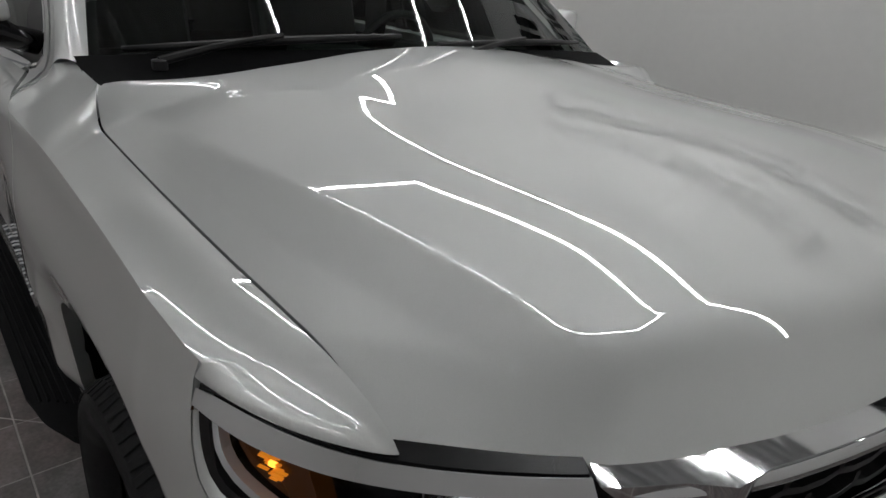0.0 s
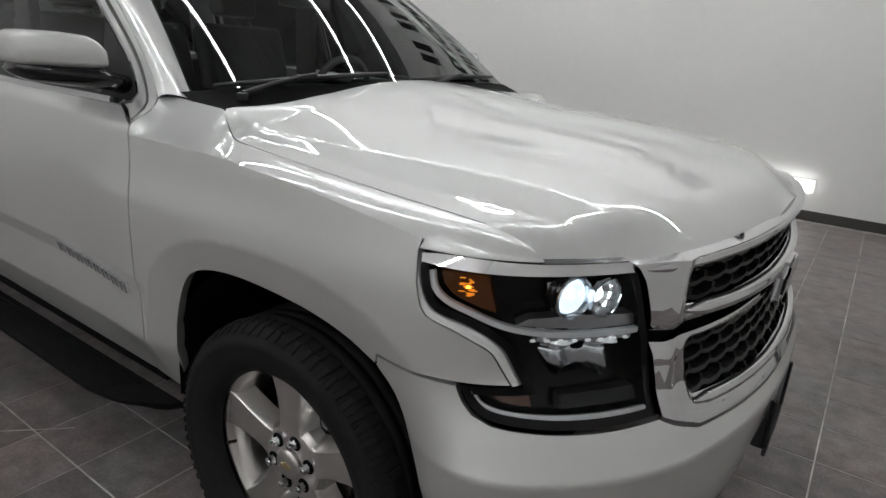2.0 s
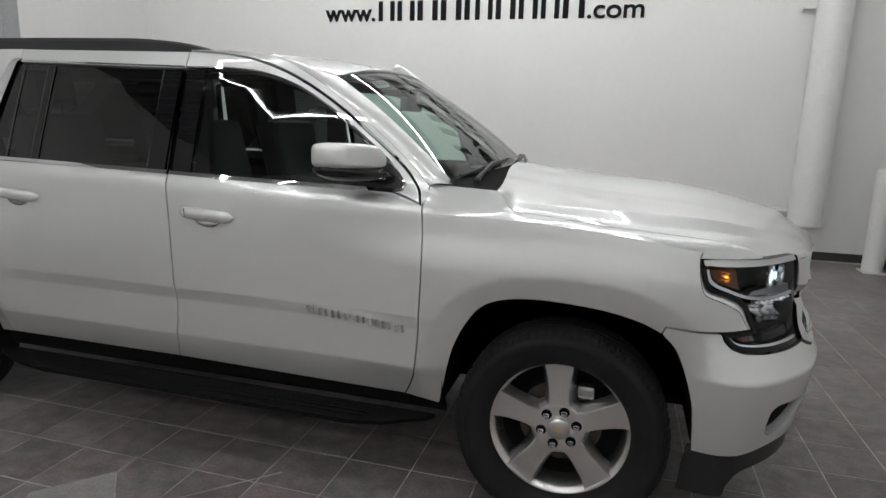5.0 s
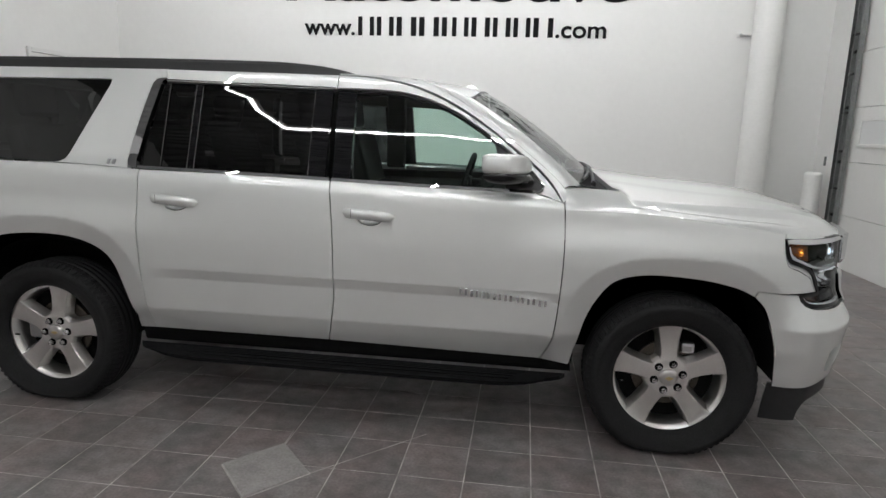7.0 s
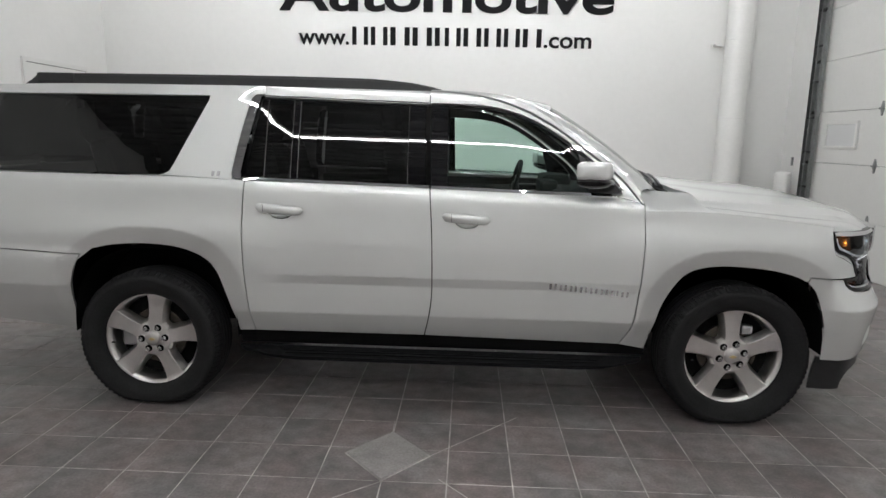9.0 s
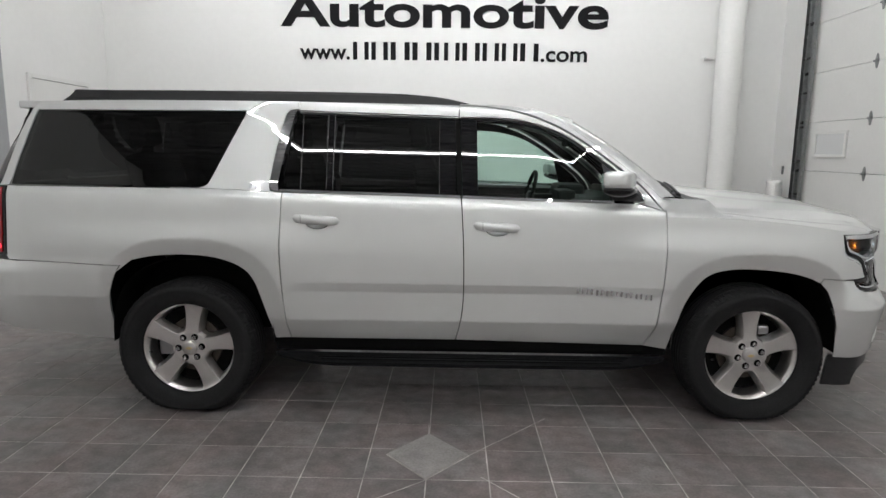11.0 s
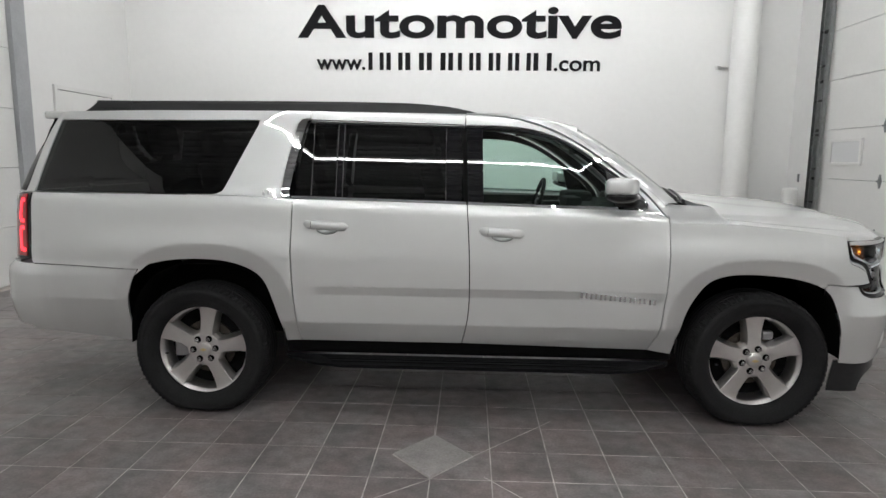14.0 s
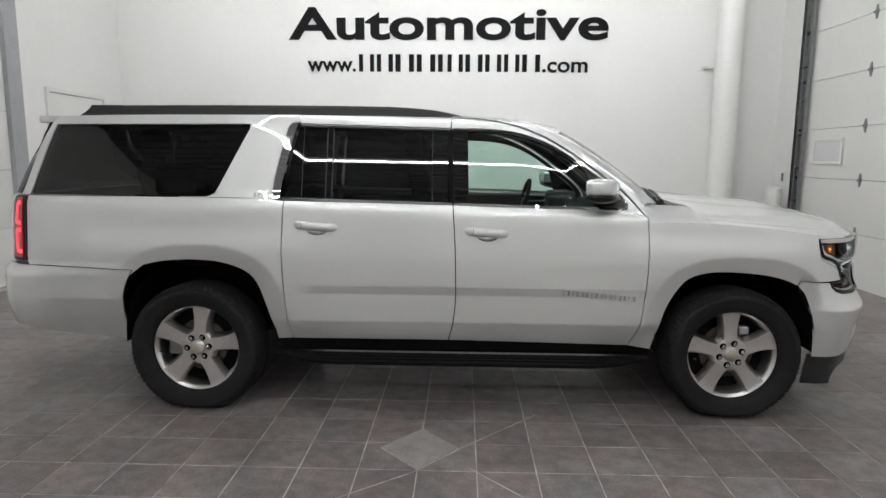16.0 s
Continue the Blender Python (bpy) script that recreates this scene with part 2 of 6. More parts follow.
def curve(x, xs, ys):
    """A natural cubic spline through a few stations, straight beyond them."""
    key = (tuple(xs), tuple(ys))
    if key not in SPLINES:
        n = len(xs)
        h = np.diff(xs)
        A, r = np.eye(n), np.zeros(n)
        for i in range(1, n - 1):
            A[i, i - 1:i + 2] = h[i - 1], 2 * (h[i - 1] + h[i]), h[i]
            r[i] = 6 * ((ys[i + 1] - ys[i]) / h[i] - (ys[i] - ys[i - 1]) / h[i - 1])
        SPLINES[key] = np.linalg.solve(A, r).tolist()
    m = SPLINES[key]
    n = len(xs)
    i = 0
    while i < n - 2 and x > xs[i + 1]:
        i += 1
    h = xs[i + 1] - xs[i]
    if x < xs[0]:
        return ys[0] + (x - xs[0]) * ((ys[1] - ys[0]) / h - h * (2 * m[0] + m[1]) / 6)
    if x > xs[-1]:
        return ys[-1] + (x - xs[-1]) * ((ys[-1] - ys[-2]) / h + h * (2 * m[-1] + m[-2]) / 6)
    a, b = (xs[i + 1] - x) / h, (x - xs[i]) / h
    return a * ys[i] + b * ys[i + 1] + ((a ** 3 - a) * m[i] + (b ** 3 - b) * m[i + 1]) * h * h / 6


def smooth(a, b, x):
    t = min(max((x - a) / (b - a), 0.0), 1.0)
    return t * t * t * (t * (6 * t - 15) + 10)


def spline(pts, step=0.02):
    """A Catmull-Rom line through a few points, sampled evenly enough."""
    P = [np.array(p, float) for p in pts]
    if len(P) == 2:
        n = max(1, int(np.linalg.norm(P[1] - P[0]) / step))
        return [tuple(P[0] + (P[1] - P[0]) * k / n) for k in range(n + 1)]
    E = [2 * P[0] - P[1]] + P + [2 * P[-1] - P[-2]]
    out = []
    for i in range(1, len(E) - 2):
        n = max(1, int(np.linalg.norm(E[i + 1] - E[i]) / step))
        for k in range(n):
            t = k / n
            out.append(tuple(0.5 * (2 * E[i] + (E[i + 1] - E[i - 1]) * t + (2 * E[i - 1] - 5 * E[i] + 4 * E[i + 1] - E[i + 2]) * t * t + (3 * E[i] - E[i - 1] - 3 * E[i + 1] + E[i + 2]) * t ** 3)))
    out.append(tuple(P[-1]))
    return out


def outline(*curves, step=0.02):
    """Joins smooth curves end to end into one closed outline with corners where they meet."""
    out = []
    for c in curves:
        for p in spline(c, step):
            if not out or (abs(out[-1][0] - p[0]) + abs(out[-1][1] - p[1])) > 1e-4:
                out.append((float(p[0]), float(p[1])))
    if abs(out[0][0] - out[-1][0]) + abs(out[0][1] - out[-1][1]) < 1e-4:
        out.pop()
    return out


def area2(p):
    return sum(p[i - 1][0] * p[i][1] - p[i][0] * p[i - 1][1] for i in range(len(p)))


def inset(poly, d):
    """Moves an outline inwards by d."""
    n = len(poly)
    s = 1 if area2(poly) > 0 else -1
    out = []
    for i in range(n):
        (ax, ay), (bx, by), (cx, cy) = poly[i - 1], poly[i], poly[(i + 1) % n]
        d1 = Vector((bx - ax, by - ay)).normalized()
        d2 = Vector((cx - bx, cy - by)).normalized()
        n1, n2 = Vector((-d1.y, d1.x)) * s, Vector((-d2.y, d2.x)) * s
        m = n1 + n2
        m = m / max(m.length_squared / 2, 0.6) if m.length > 1e-6 else n1
        out.append((bx + m.x * d, by + m.y * d))
    return out


def inside(poly, pts):
    """Which of the points (array n x 2) lie in the outline."""
    x, y = pts[:, 0], pts[:, 1]
    r = np.zeros(len(pts), bool)
    for i in range(len(poly)):
        (x0, y0), (x1, y1) = poly[i - 1], poly[i]
        if y0 == y1:
            continue
        c = ((y0 > y) != (y1 > y)) & (x < (x1 - x0) * (y - y0) / (y1 - y0) + x0)
        r ^= c
    return r


def near(poly, pts, d):
    a = np.array(poly)
    out = np.zeros(len(pts), bool)
    for i in range(0, len(pts), 2000):
        q = pts[i:i + 2000]
        out[i:i + 2000] = (((q[:, None, :] - a[None]) ** 2).sum(2).min(1) < d * d)
    return out


from mathutils.geometry import delaunay_2d_cdt


def panel(name, poly, fmap, material, parent, label="", holes=(), gap=0.0031, step=0.03, depth=0.03, flip=False, lift=0.0, grid=None, lines=()):
    """A sheet with the outline poly (u, v), carried into space by fmap, with rolled-in edges. lift moves it out along the normal."""
    rings = [inset(poly, gap)] + [h if gap == 0 else inset(h, -gap) for h in holes]
    pts, edges = [], []
    for ring in rings:
        b = len(pts)
        pts += ring
        edges += [(b + k, b + (k + 1) % len(ring)) for k in range(len(ring))]
    for ln in lines:
        q = np.array(ln)
        ok = inside(rings[0], q)
        for hr in rings[1:]:
            ok &= ~inside(hr, q)
        ok &= ~near(pts, q, 0.004)
        last = -2
        for k in range(len(ln)):
            if ok[k]:
                pts.append(tuple(ln[k]))
                if last == k - 1:
                    edges.append((len(pts) - 2, len(pts) - 1))
                last = k
    a = np.array(rings[0])
    lo, hi = a.min(0), a.max(0)
    su, sv = grid or (step, step)
    gu = np.arange(lo[0] + su / 2, hi[0], su)
    gv = np.arange(lo[1] + sv / 2, hi[1], sv)
    G = np.array([(u, v) for u in gu for v in gv]).reshape(-1, 2)
    if len(G):
        ok = inside(rings[0], G)
        for h in rings[1:]:
            ok &= ~inside(h, G)
        G = G[ok]
        if len(G):
            G = G[~near(pts, G, min(su, sv) * 0.45)]
        pts = pts + [tuple(g) for g in G]
    vs, es, fs, ov, oe, of = delaunay_2d_cdt([Vector(p) for p in pts], edges, [], 0, 1e-6)
    c = np.array([[sum(vs[i].x for i in f) / len(f), sum(vs[i].y for i in f) / len(f)] for f in fs])
    ok = inside(rings[0], c)
    for h in rings[1:]:
        ok &= ~inside(h, c)
    ar = [abs((vs[f[1]] - vs[f[0]]).cross(vs[f[2]] - vs[f[0]])) if len(f) == 3 else 1.0 for f in fs]
    faces = [list(f) for f, k, q in zip(fs, ok, ar) if k and q > 4e-6]
    e = 0.0015
    co, no = [], []
    for v in vs:
        p = Vector(fmap(v.x, v.y))
        du = Vector(fmap(v.x + e, v.y)) - Vector(fmap(v.x - e, v.y))
        dv = Vector(fmap(v.x, v.y + e)) - Vector(fmap(v.x, v.y - e))
        n = du.cross(dv)
        n = n.normalized() if n.length > 1e-12 else Vector((0, 0, 1))
        if flip:
            n = -n
        co.append(p + n * lift)
        no.append(n)
    nv = len(co)
    faces = [f if (co[f[1]] - co[f[0]]).cross(co[f[2]] - co[f[0]]).dot(no[f[0]] + no[f[1]] + no[f[2]]) > 0 else f[::-1] for f in faces]
    cnt = {}
    for f in faces:
        for k in range(3):
            key = (f[k], f[(k + 1) % 3])
            cnt[key] = cnt.get(key, 0) + 1
    rim = [k for k in cnt if (k[1], k[0]) not in cnt]
    back = {}
    allco = list(co)
    if depth:
        for i, j in rim:
            for k in (i, j):
                if k not in back:
                    back[k] = len(allco)
                    allco.append(co[k] - no[k] * depth)
    nskin = len(faces)
    ff = faces + ([[j, i, back[i], back[j]] for i, j in rim] if depth else [])
    me = bpy.data.meshes.new(name)
    me.from_pydata([tuple(p) for p in allco], [], ff)
    me.materials.append(material)
    me.shade_smooth()
    ln = []
    for q, f in enumerate(ff):
        if q < nskin:
            ln += [no[k] for k in f]
        else:
            fn = (allco[f[1]] - allco[f[0]]).cross(allco[f[2]] - allco[f[0]])
            fn = fn.normalized() if fn.length > 1e-14 else Vector((0, 0, 1))
            ln += [fn] * 4
    me.normals_split_custom_set([tuple(n) for n in ln])
    ob = new(name, me)
    ob.parent = parent
    return tagged(ob, label)


def strip(name, rows, material, parent, label="", thick=0.0, normal_smooth=True):
    """A sheet through rows of points, all of one length."""
    bm = bmesh.new()
    vr = [[bm.verts.new(p) for p in r] for r in rows]
    for a, b in zip(vr, vr[1:]):
        for k in range(len(a) - 1):
            bm.faces.new((a[k], a[k + 1], b[k + 1], b[k]))
    bmesh.ops.remove_doubles(bm, verts=bm.verts[:], dist=1e-5)
    bmesh.ops.recalc_face_normals(bm, faces=bm.faces[:])
    return part(name, bm, material, parent, label, normal_smooth)


def empty(name, label, category, group="", kind="", at=(0, 0, 0)):
    ob = new(name)
    ob.location = at
    return tagged(ob, label, category, group, kind)

# ---------------------------------------------------------------- the hall
XL, XR, YB, YF, ZC = -7.15, 3.25, 5.39, -8.0, 5.6


def structure(name, bm, material, label):
    return tagged(link(name, bm, material), label, "", "", "structure")


floor = structure("floor", box(XL - 0.2, XR + 0.2, YF - 0.2, YB + 0.2, -0.25, -0.002), GROUT, "dark grey square floor tiles with pale grout lines")
wall_north = structure("wall_north", box(XL - 0.2, XR + 0.2, YB, YB + 0.2, 0, ZC), WALL, "smooth white painted wall with large black lettering")
# Unseen; it also throws lamp light back onto the car's flank.
wall_south = structure("wall_south", box(XL - 0.2, XR + 0.2, YF - 0.2, YF, 0, ZC), WALL, "plain white painted wall")


def deck():
    """A trapezoid-ribbed metal deck; the ribs run along the hall."""
    bm, pitch, y, line = bmesh.new(), 0.19, YF - 0.2, []
    while y < YB + 0.2:
        line += [(y, 0.0), (y + 0.07, 0.0), (y + 0.09, 0.045), (y + 0.17, 0.045)]
        y += pitch
    line += [(YB + 0.2, 0.0), (YB + 0.2, 0.2), (YF - 0.2, 0.2)]
    ends = [[bm.verts.new((x, yy, ZC + zz)) for yy, zz in line] for x in (XL - 0.2, XR + 0.2)]
    n = len(line)
    for k in range(n):
        bm.faces.new((ends[0][k], ends[0][(k + 1) % n], ends[1][(k + 1) % n], ends[1][k]))
    bmesh.ops.recalc_face_normals(bm, faces=bm.faces[:])
    return bm


ceiling = structure("ceiling", deck(), CEIL, "grey ribbed metal ceiling deck high above")
# the east wall is open for an overhead door between these two posts
DY0, DY1, DZ = 0.2, 4.63, 4.35
wall_east = structure("wall_east", merge(box(XR, XR + 0.2, DY1, YB, 0, ZC), box(XR, XR + 0.2, YF, DY0, 0, ZC), box(XR, XR + 0.2, DY0, DY1, DZ, ZC)), WALL,
                      "white painted wall with an overhead door")
wall_west = structure("wall_west", merge(box(XL - 0.2, XL, 3.06, YB, 0, ZC), box(XL - 0.2, XL, YF, -1.8, 0, ZC), box(XL - 0.2, XL, -1.8, 3.06, 4.2, ZC)), WALL,
                      "white painted wall beside a wide doorway")
for nm, b in (("baseboard", box(XL, XR - 0.01, YB - 0.014, YB, 0, 0.105, 0.003)), ("baseboard", box(XR - 0.014, XR, DY1 + 0.06, YB - 0.015, 0, 0.105, 0.003)),
              ("baseboard", box(XL, XL + 0.014, 3.08, YB - 0.015, 0, 0.105, 0.003))):
    tagged(link(nm, b, BASEB), "dark grey vinyl baseboard", "", "", "structure")
jamb = structure("trim", merge(box(XL - 0.2, XL + 0.03, 2.82, 3.06, 0, 4.2, 0.004), box(XL - 0.2, XL + 0.03, -1.8, -1.62, 0, 4.2, 0.004)), GREYJAMB, "grey painted steel door jamb")


def sectional_door(name, x, y0, y1, top, out, label):
    """An overhead door of stacked panels; out is +1 where the hall lies on the -x side."""
    d = tagged(new(name), label, "", "", "structure")
    n = 6
    h = top / n
    for k in range(n):
        b = box(min(x, x + out * 0.05), max(x, x + out * 0.05), y0, y1, k * h + 0.0025, (k + 1) * h - 0.0025, 0.006, 2)
        part("door_panel", b, DOORWHITE, d)
    return d, h


door_1, PH = sectional_door("door_1", XR + 0.03, DY0, DY1, 4.02, 1, "white sectional overhead door with steel hinges")
structure("trim", box(XR, XR + 0.2, DY0, DY1, 4.02, DZ), WALL, "white door header")
door_2, PW = sectional_door("door_2", XL - 0.03, -1.62, 2.82, 4.2, -1, "white sectional overhead door in a grey jamb")


def door_hinge(parent, y, z):
    h = part("hinge", merge(box(XR + 0.018, XR + 0.029, y - 0.02, y + 0.02, z - 0.03, z + 0.03, 0.003),
                            prism([(-0.012, -0.085), (0.012, -0.085), (0.035, -0.01), (0.035, 0.01), (0.012, 0.085), (-0.012, 0.085), (-0.035, 0.01), (-0.035, -0.01)], 0.006,
                                  Matrix.Translation((XR + 0.03, y, z)) @ Matrix(((0, 0, -1, 0), (1, 0, 0, 0), (0, 1, 0, 0), (0, 0, 0, 1)))),
                            cyl(0.011, 0.07, Matrix.Translation((XR + 0.012, y - 0.035, z)) @ pose(0, 0, 0, -90, 0, 0), 12)), STEEL, parent, "zinc-plated steel hinge")
    return h


for k in range(1, 6):
    for y in (3.24, 1.75):
        door_hinge(door_1, y, k * PH)
# small frosted light in the second row of panels
part("pane", box(XR + 0.012, XR + 0.022, 3.68, 4.28, 1.57, 1.84), WINDOWFROST, door_1, "frosted plastic door window")
part("window_frame", merge(box(XR + 0.004, XR + 0.03, 3.63, 4.33, 1.84, 1.88, 0.004), box(XR + 0.004, XR + 0.03, 3.63, 4.33, 1.53, 1.57, 0.004),
                           box(XR + 0.004, XR + 0.03, 3.63, 3.675, 1.571, 1.839, 0.004), box(XR + 0.004, XR + 0.03, 4.285, 4.33, 1.571, 1.839, 0.004)), DOORWHITE, door_1)

# plain side door in the west wall
door_3 = tagged(new("door_3"), "plain white hinged door in the wall", "", "", "structure")
part("door_frame", merge(box(XL, XL + 0.035, 3.50, 3.56, 0, 2.47, 0.003), box(XL, XL + 0.035, 4.80, 4.86, 0, 2.47, 0.003), box(XL, XL + 0.035, 3.561, 4.799, 2.415, 2.47, 0.003)), DOORWHITE, door_3)
part("door_leaf", box(XL, XL + 0.02, 3.565, 4.795, 0.01, 2.408, 0.002), DOORWHITE, door_3)
# The gap over the leaf gets its shade from a near-black strip.
part("gap", box(XL, XL + 0.012, 3.562, 4.798, 2.406, 2.416), SHADEBLACK, door_3)

# vertical roller track beside the door
track = empty("door_track", "galvanised steel roller track bolted beside the overhead door", "door track", at=(XR - 0.06, DY1, 0))


def tp(b):
    b.transform(Matrix.Translation((-(XR - 0.06), -DY1, 0)))
    return b


part("rail", tp(merge(box(XR - 0.075, XR - 0.003, DY1 - 0.025, DY1 - 0.020, 0.02, 4.3), box(XR - 0.080, XR - 0.075, DY1 - 0.05, DY1 - 0.020, 0.02, 4.3),
                      box(XR - 0.020, XR - 0.015, DY1 - 0.055, DY1 - 0.026, 0.02, 4.3))), STEEL, track)
part("angle_iron", tp(merge(box(XR - 0.09, XR - 0.004, DY1 + 0.035, DY1 + 0.040, 0, 4.3), box(XR - 0.008, XR - 0.003, DY1 - 0.018, DY1 + 0.034, 0, 4.3))), STEEL, track)
part("channel", tp(merge(box(XR - 0.055, XR - 0.003, DY1 - 0.135, DY1 - 0.128, 0.02, 4.3), box(XR - 0.060, XR - 0.054, DY1 - 0.155, DY1 - 0.108, 0.02, 4.3))), STEEL, track)
for k in range(9):
    z = 0.52 + 0.47 * k
    part("bracket", tp(merge(box(XR - 0.078, XR - 0.062, DY1 - 0.125, DY1 + 0.020, z, z + 0.030, 0.003), cyl(0.011, 0.012, Matrix.Translation((XR - 0.062, DY1 - 0.03, z + 0.015)) @ pose(0, 0, 0, 0, -90, 0), 10))), BLACK, track, "dark roller bracket")
for k in range(9):
    z = 0.35 + 0.47 * k
    part("bracket", tp(box(XR - 0.070, XR - 0.030, DY1 - 0.019, DY1 + 0.034, z, z + 0.035, 0.003)), STEEL, track)
for k in range(1, 6):
    part("roller", tp(cyl(0.022, 0.05, Matrix.Translation((XR - 0.050, DY1 - 0.075, k * PH)) @ pose(0, 0, 0, -90, 0, 0), 16)), BLACK, track)

# white duct standing off the north wall, with its wall clips
duct = empty("duct_pipe", "tall white round duct pipe clipped to the wall", "pipe", at=(2.345, YB - 0.24, 0))
for a, b in ((0.46, 1.93), (1.95, 3.03), (3.05, 4.45), (4.47, ZC)):
    part("duct_section", cyl(0.186, b - a, Matrix.Translation((0, 0, a)), 48, bevel=0.004), DUCT, duct, smooth=False)
for z in (1.94, 3.04, 4.46):
    part("seam_band", cyl(0.1885, 0.022, Matrix.Translation((0, 0, z - 0.011)), 48), DUCT, duct)
for z in (0.60, 2.985):
    part("clip", merge(box(-0.29, -0.17, 0.10, 0.235, z - 0.012, z + 0.012, 0.002), box(-0.32, -0.24, 0.222, 0.238, z - 0.03, z + 0.03, 0.003)), DUCT, duct, "white painted clip")
bollard = empty("bollard", "white bollard with a rounded cap beside the overhead door", "bollard", at=(3.035, 4.86, 0))
part("post", cyl(0.108, 1.185, Matrix.Identity(4), 40, bevel=0.035), DUCT, bollard, smooth=False)
part("base_plate", box(-0.12, 0.12, -0.12, 0.12, 0, 0.014, 0.003), DUCT, bollard)
plate = empty("wall_plate", "small steel wall switch plate", "wall plate", at=(3.23, 5.05, 1.33))
part("plate", box(0, 0.018, -0.02, 0.02, -0.06, 0.06, 0.003), STEEL, plate)


# ---------------------------------------------------------------- lettering on the north wall
def lettering(body, x0, x1, z0, height, weight, group=""):
    cu = bpy.data.curves.new("word", "FONT")
    cu.body, cu.size, cu.extrude, cu.offset = body, 1.0, 0.012, weight
    tmp = bpy.data.objects.new("word", cu)
    scene.collection.objects.link(tmp)
    bpy.context.view_layer.update()
    me = bpy.data.meshes.new_from_object(tmp.evaluated_get(bpy.context.evaluated_depsgraph_get()))
    bpy.data.objects.remove(tmp)
    co = np.array([v.co[:] for v in me.vertices])
    lo, hi = co.min(0), co.max(0)
    sx, sz = (x1 - x0) / (hi[0] - lo[0]), height
    me.transform(Matrix(((sx, 0, 0, -lo[0] * sx), (0, 0, -1, 0), (0, sz, 0, 0), (0, 0, 0, 1))))
    e = empty("wall_lettering", "black letters mounted on the white wall", "lettering", "words on the wall", at=(x0, YB - 0.012, z0))
    bm = bmesh.new()
    bm.from_mesh(me)
    left, groups = set(bm.faces), []
    while left:
        stack, isle = [left.pop()], []
        while stack:
            f = stack.pop()
            isle.append(f)
            for ed in f.edges:
                for g in ed.link_faces:
                    if g in left:
                        left.discard(g)
                        stack.append(g)
        xs = [v.co.x for f in isle for v in f.verts]
        groups.append([min(xs), max(xs), isle])
    groups.sort(key=lambda g: g[0])
    words = []
    for g in groups:
        if words and g[0] < words[-1][1] - 0.02 * (x1 - x0) / len(body):
            words[-1][1] = max(words[-1][1], g[1])
            words[-1][2] += g[2]
        else:
            words.append(g)
    for lo_x, hi_x, isle in words:
        one = bmesh.new()
        seen = {}
        for f in isle:
            vs = []
            for v in f.verts:
                if v not in seen:
                    seen[v] = one.verts.new(v.co)
                vs.append(seen[v])
            one.faces.new(vs)
        part("letter", one, LETTER, e)
    bm.free()
    bpy.data.meshes.remove(me)
    return e


lettering("Automotive", -4.41, 0.575, 3.425, 0.665, 0.024)
lettering("www.", -4.125, -3.36, 2.93, 0.33, 0.015)
lettering(".com", -0.43, 0.275, 2.925, 0.33, 0.015)


def name_bars(x0, x1, z0, h, widths, label):
    """Plain upright bars of the size and weight of letters."""
    tot = sum(widths) + 0.16 * (len(widths) - 1)
    k = (x1 - x0) / tot
    x = 0.0
    e = empty("name_sign", label, "sign", "words on the wall", at=(x0, YB, z0))
    for w in widths:
        t = w * k * 0.27
        for a in ([0.0, w * k - t] if w > 0.5 else [0.0]):
            b = t if w > 0.5 else w * k * 0.7
            part("bar", box(x + a, x + a + b, -0.012, 0, 0, h, 0.004), LETTER, e)
        x += (w + 0.16) * k


name_bars(-3.31, -0.465, 2.925, 0.265, [0.9, 0.95, 1.1, 1.1, 0.4, 0.9, 1.0, 0.95, 0.9, 1.05], "row of plain black bars in place of a name")
name_bars(-4.35, 0.52, 4.17, 0.56, [1.0, 1.0, 1.2, 1.2, 0.42, 1.0], "row of large plain black bars in place of a name")


# ---------------------------------------------------------------- lamps
def tube_lamp(a, b, group="ceiling lines"):
    """A straight white tube in a slim housing, hung from the ceiling by two rods."""
    a, b = Vector(a), Vector(b)
    d = (b - a)
    L = d.length
    e = empty("linear_lamp", "slim white linear ceiling lamp, lit", "ceiling lamp", group, at=a)
    m = d.to_track_quat("X", "Z").to_matrix().to_4x4()
    t = box(0.004, L - 0.004, -0.014, 0.014, -0.03, 0.0, 0.005)
    t.transform(m)
    part("tube", t, TUBE, e, "glowing white diffuser")
    h = box(0, L, -0.022, 0.022, 0.002, 0.05, 0.004)
    h.transform(m)
    part("housing", h, DUCT, e)
    for s in (0.2, 0.8):
        r = cyl(0.004, ZC - a.z - 0.05, Matrix.Translation(m @ Vector((L * s, 0, 0.05))), 8)
        part("rod", r, STEEL, e)
    return e


LZ = 4.5
def run(p, q, n):
    p, q = Vector(p), Vector(q)
    for k in range(n):
        tube_lamp(p + (q - p) * (k / n), p + (q - p) * ((k + 1) / n))




def loop(x0, x1, y0, y1, c):
    """A long six-sided ring of lamps."""
    ym = (y0 + y1) / 2
    pts = [(x0 + c, y0), (x1 - c, y0), (x1, ym), (x1 - c, y1), (x0 + c, y1), (x0, ym)]
    for k in range(6):
        (a, b), (c1, d) = pts[k], pts[(k + 1) % 6]
        run((a, b, LZ), (c1, d, LZ), 3 if k in (0, 3) else 1)


loop(-4.15, 1.35, -4.45, -2.55, 0.45)
loop(-4.45, 0.85, 0.5, 2.4, 0.55)
run((-6.6, 3.4, LZ), (2.6, 3.4, LZ), 4)
# This row is added out of view to brighten the car's flank.
run((-5.6, -7.3, LZ), (2.6, -7.3, LZ), 4)

bar = empty("wall_lamp", "white bar lamp low on the wall, lit", "wall lamp", at=(0.2, YB, 0.36))
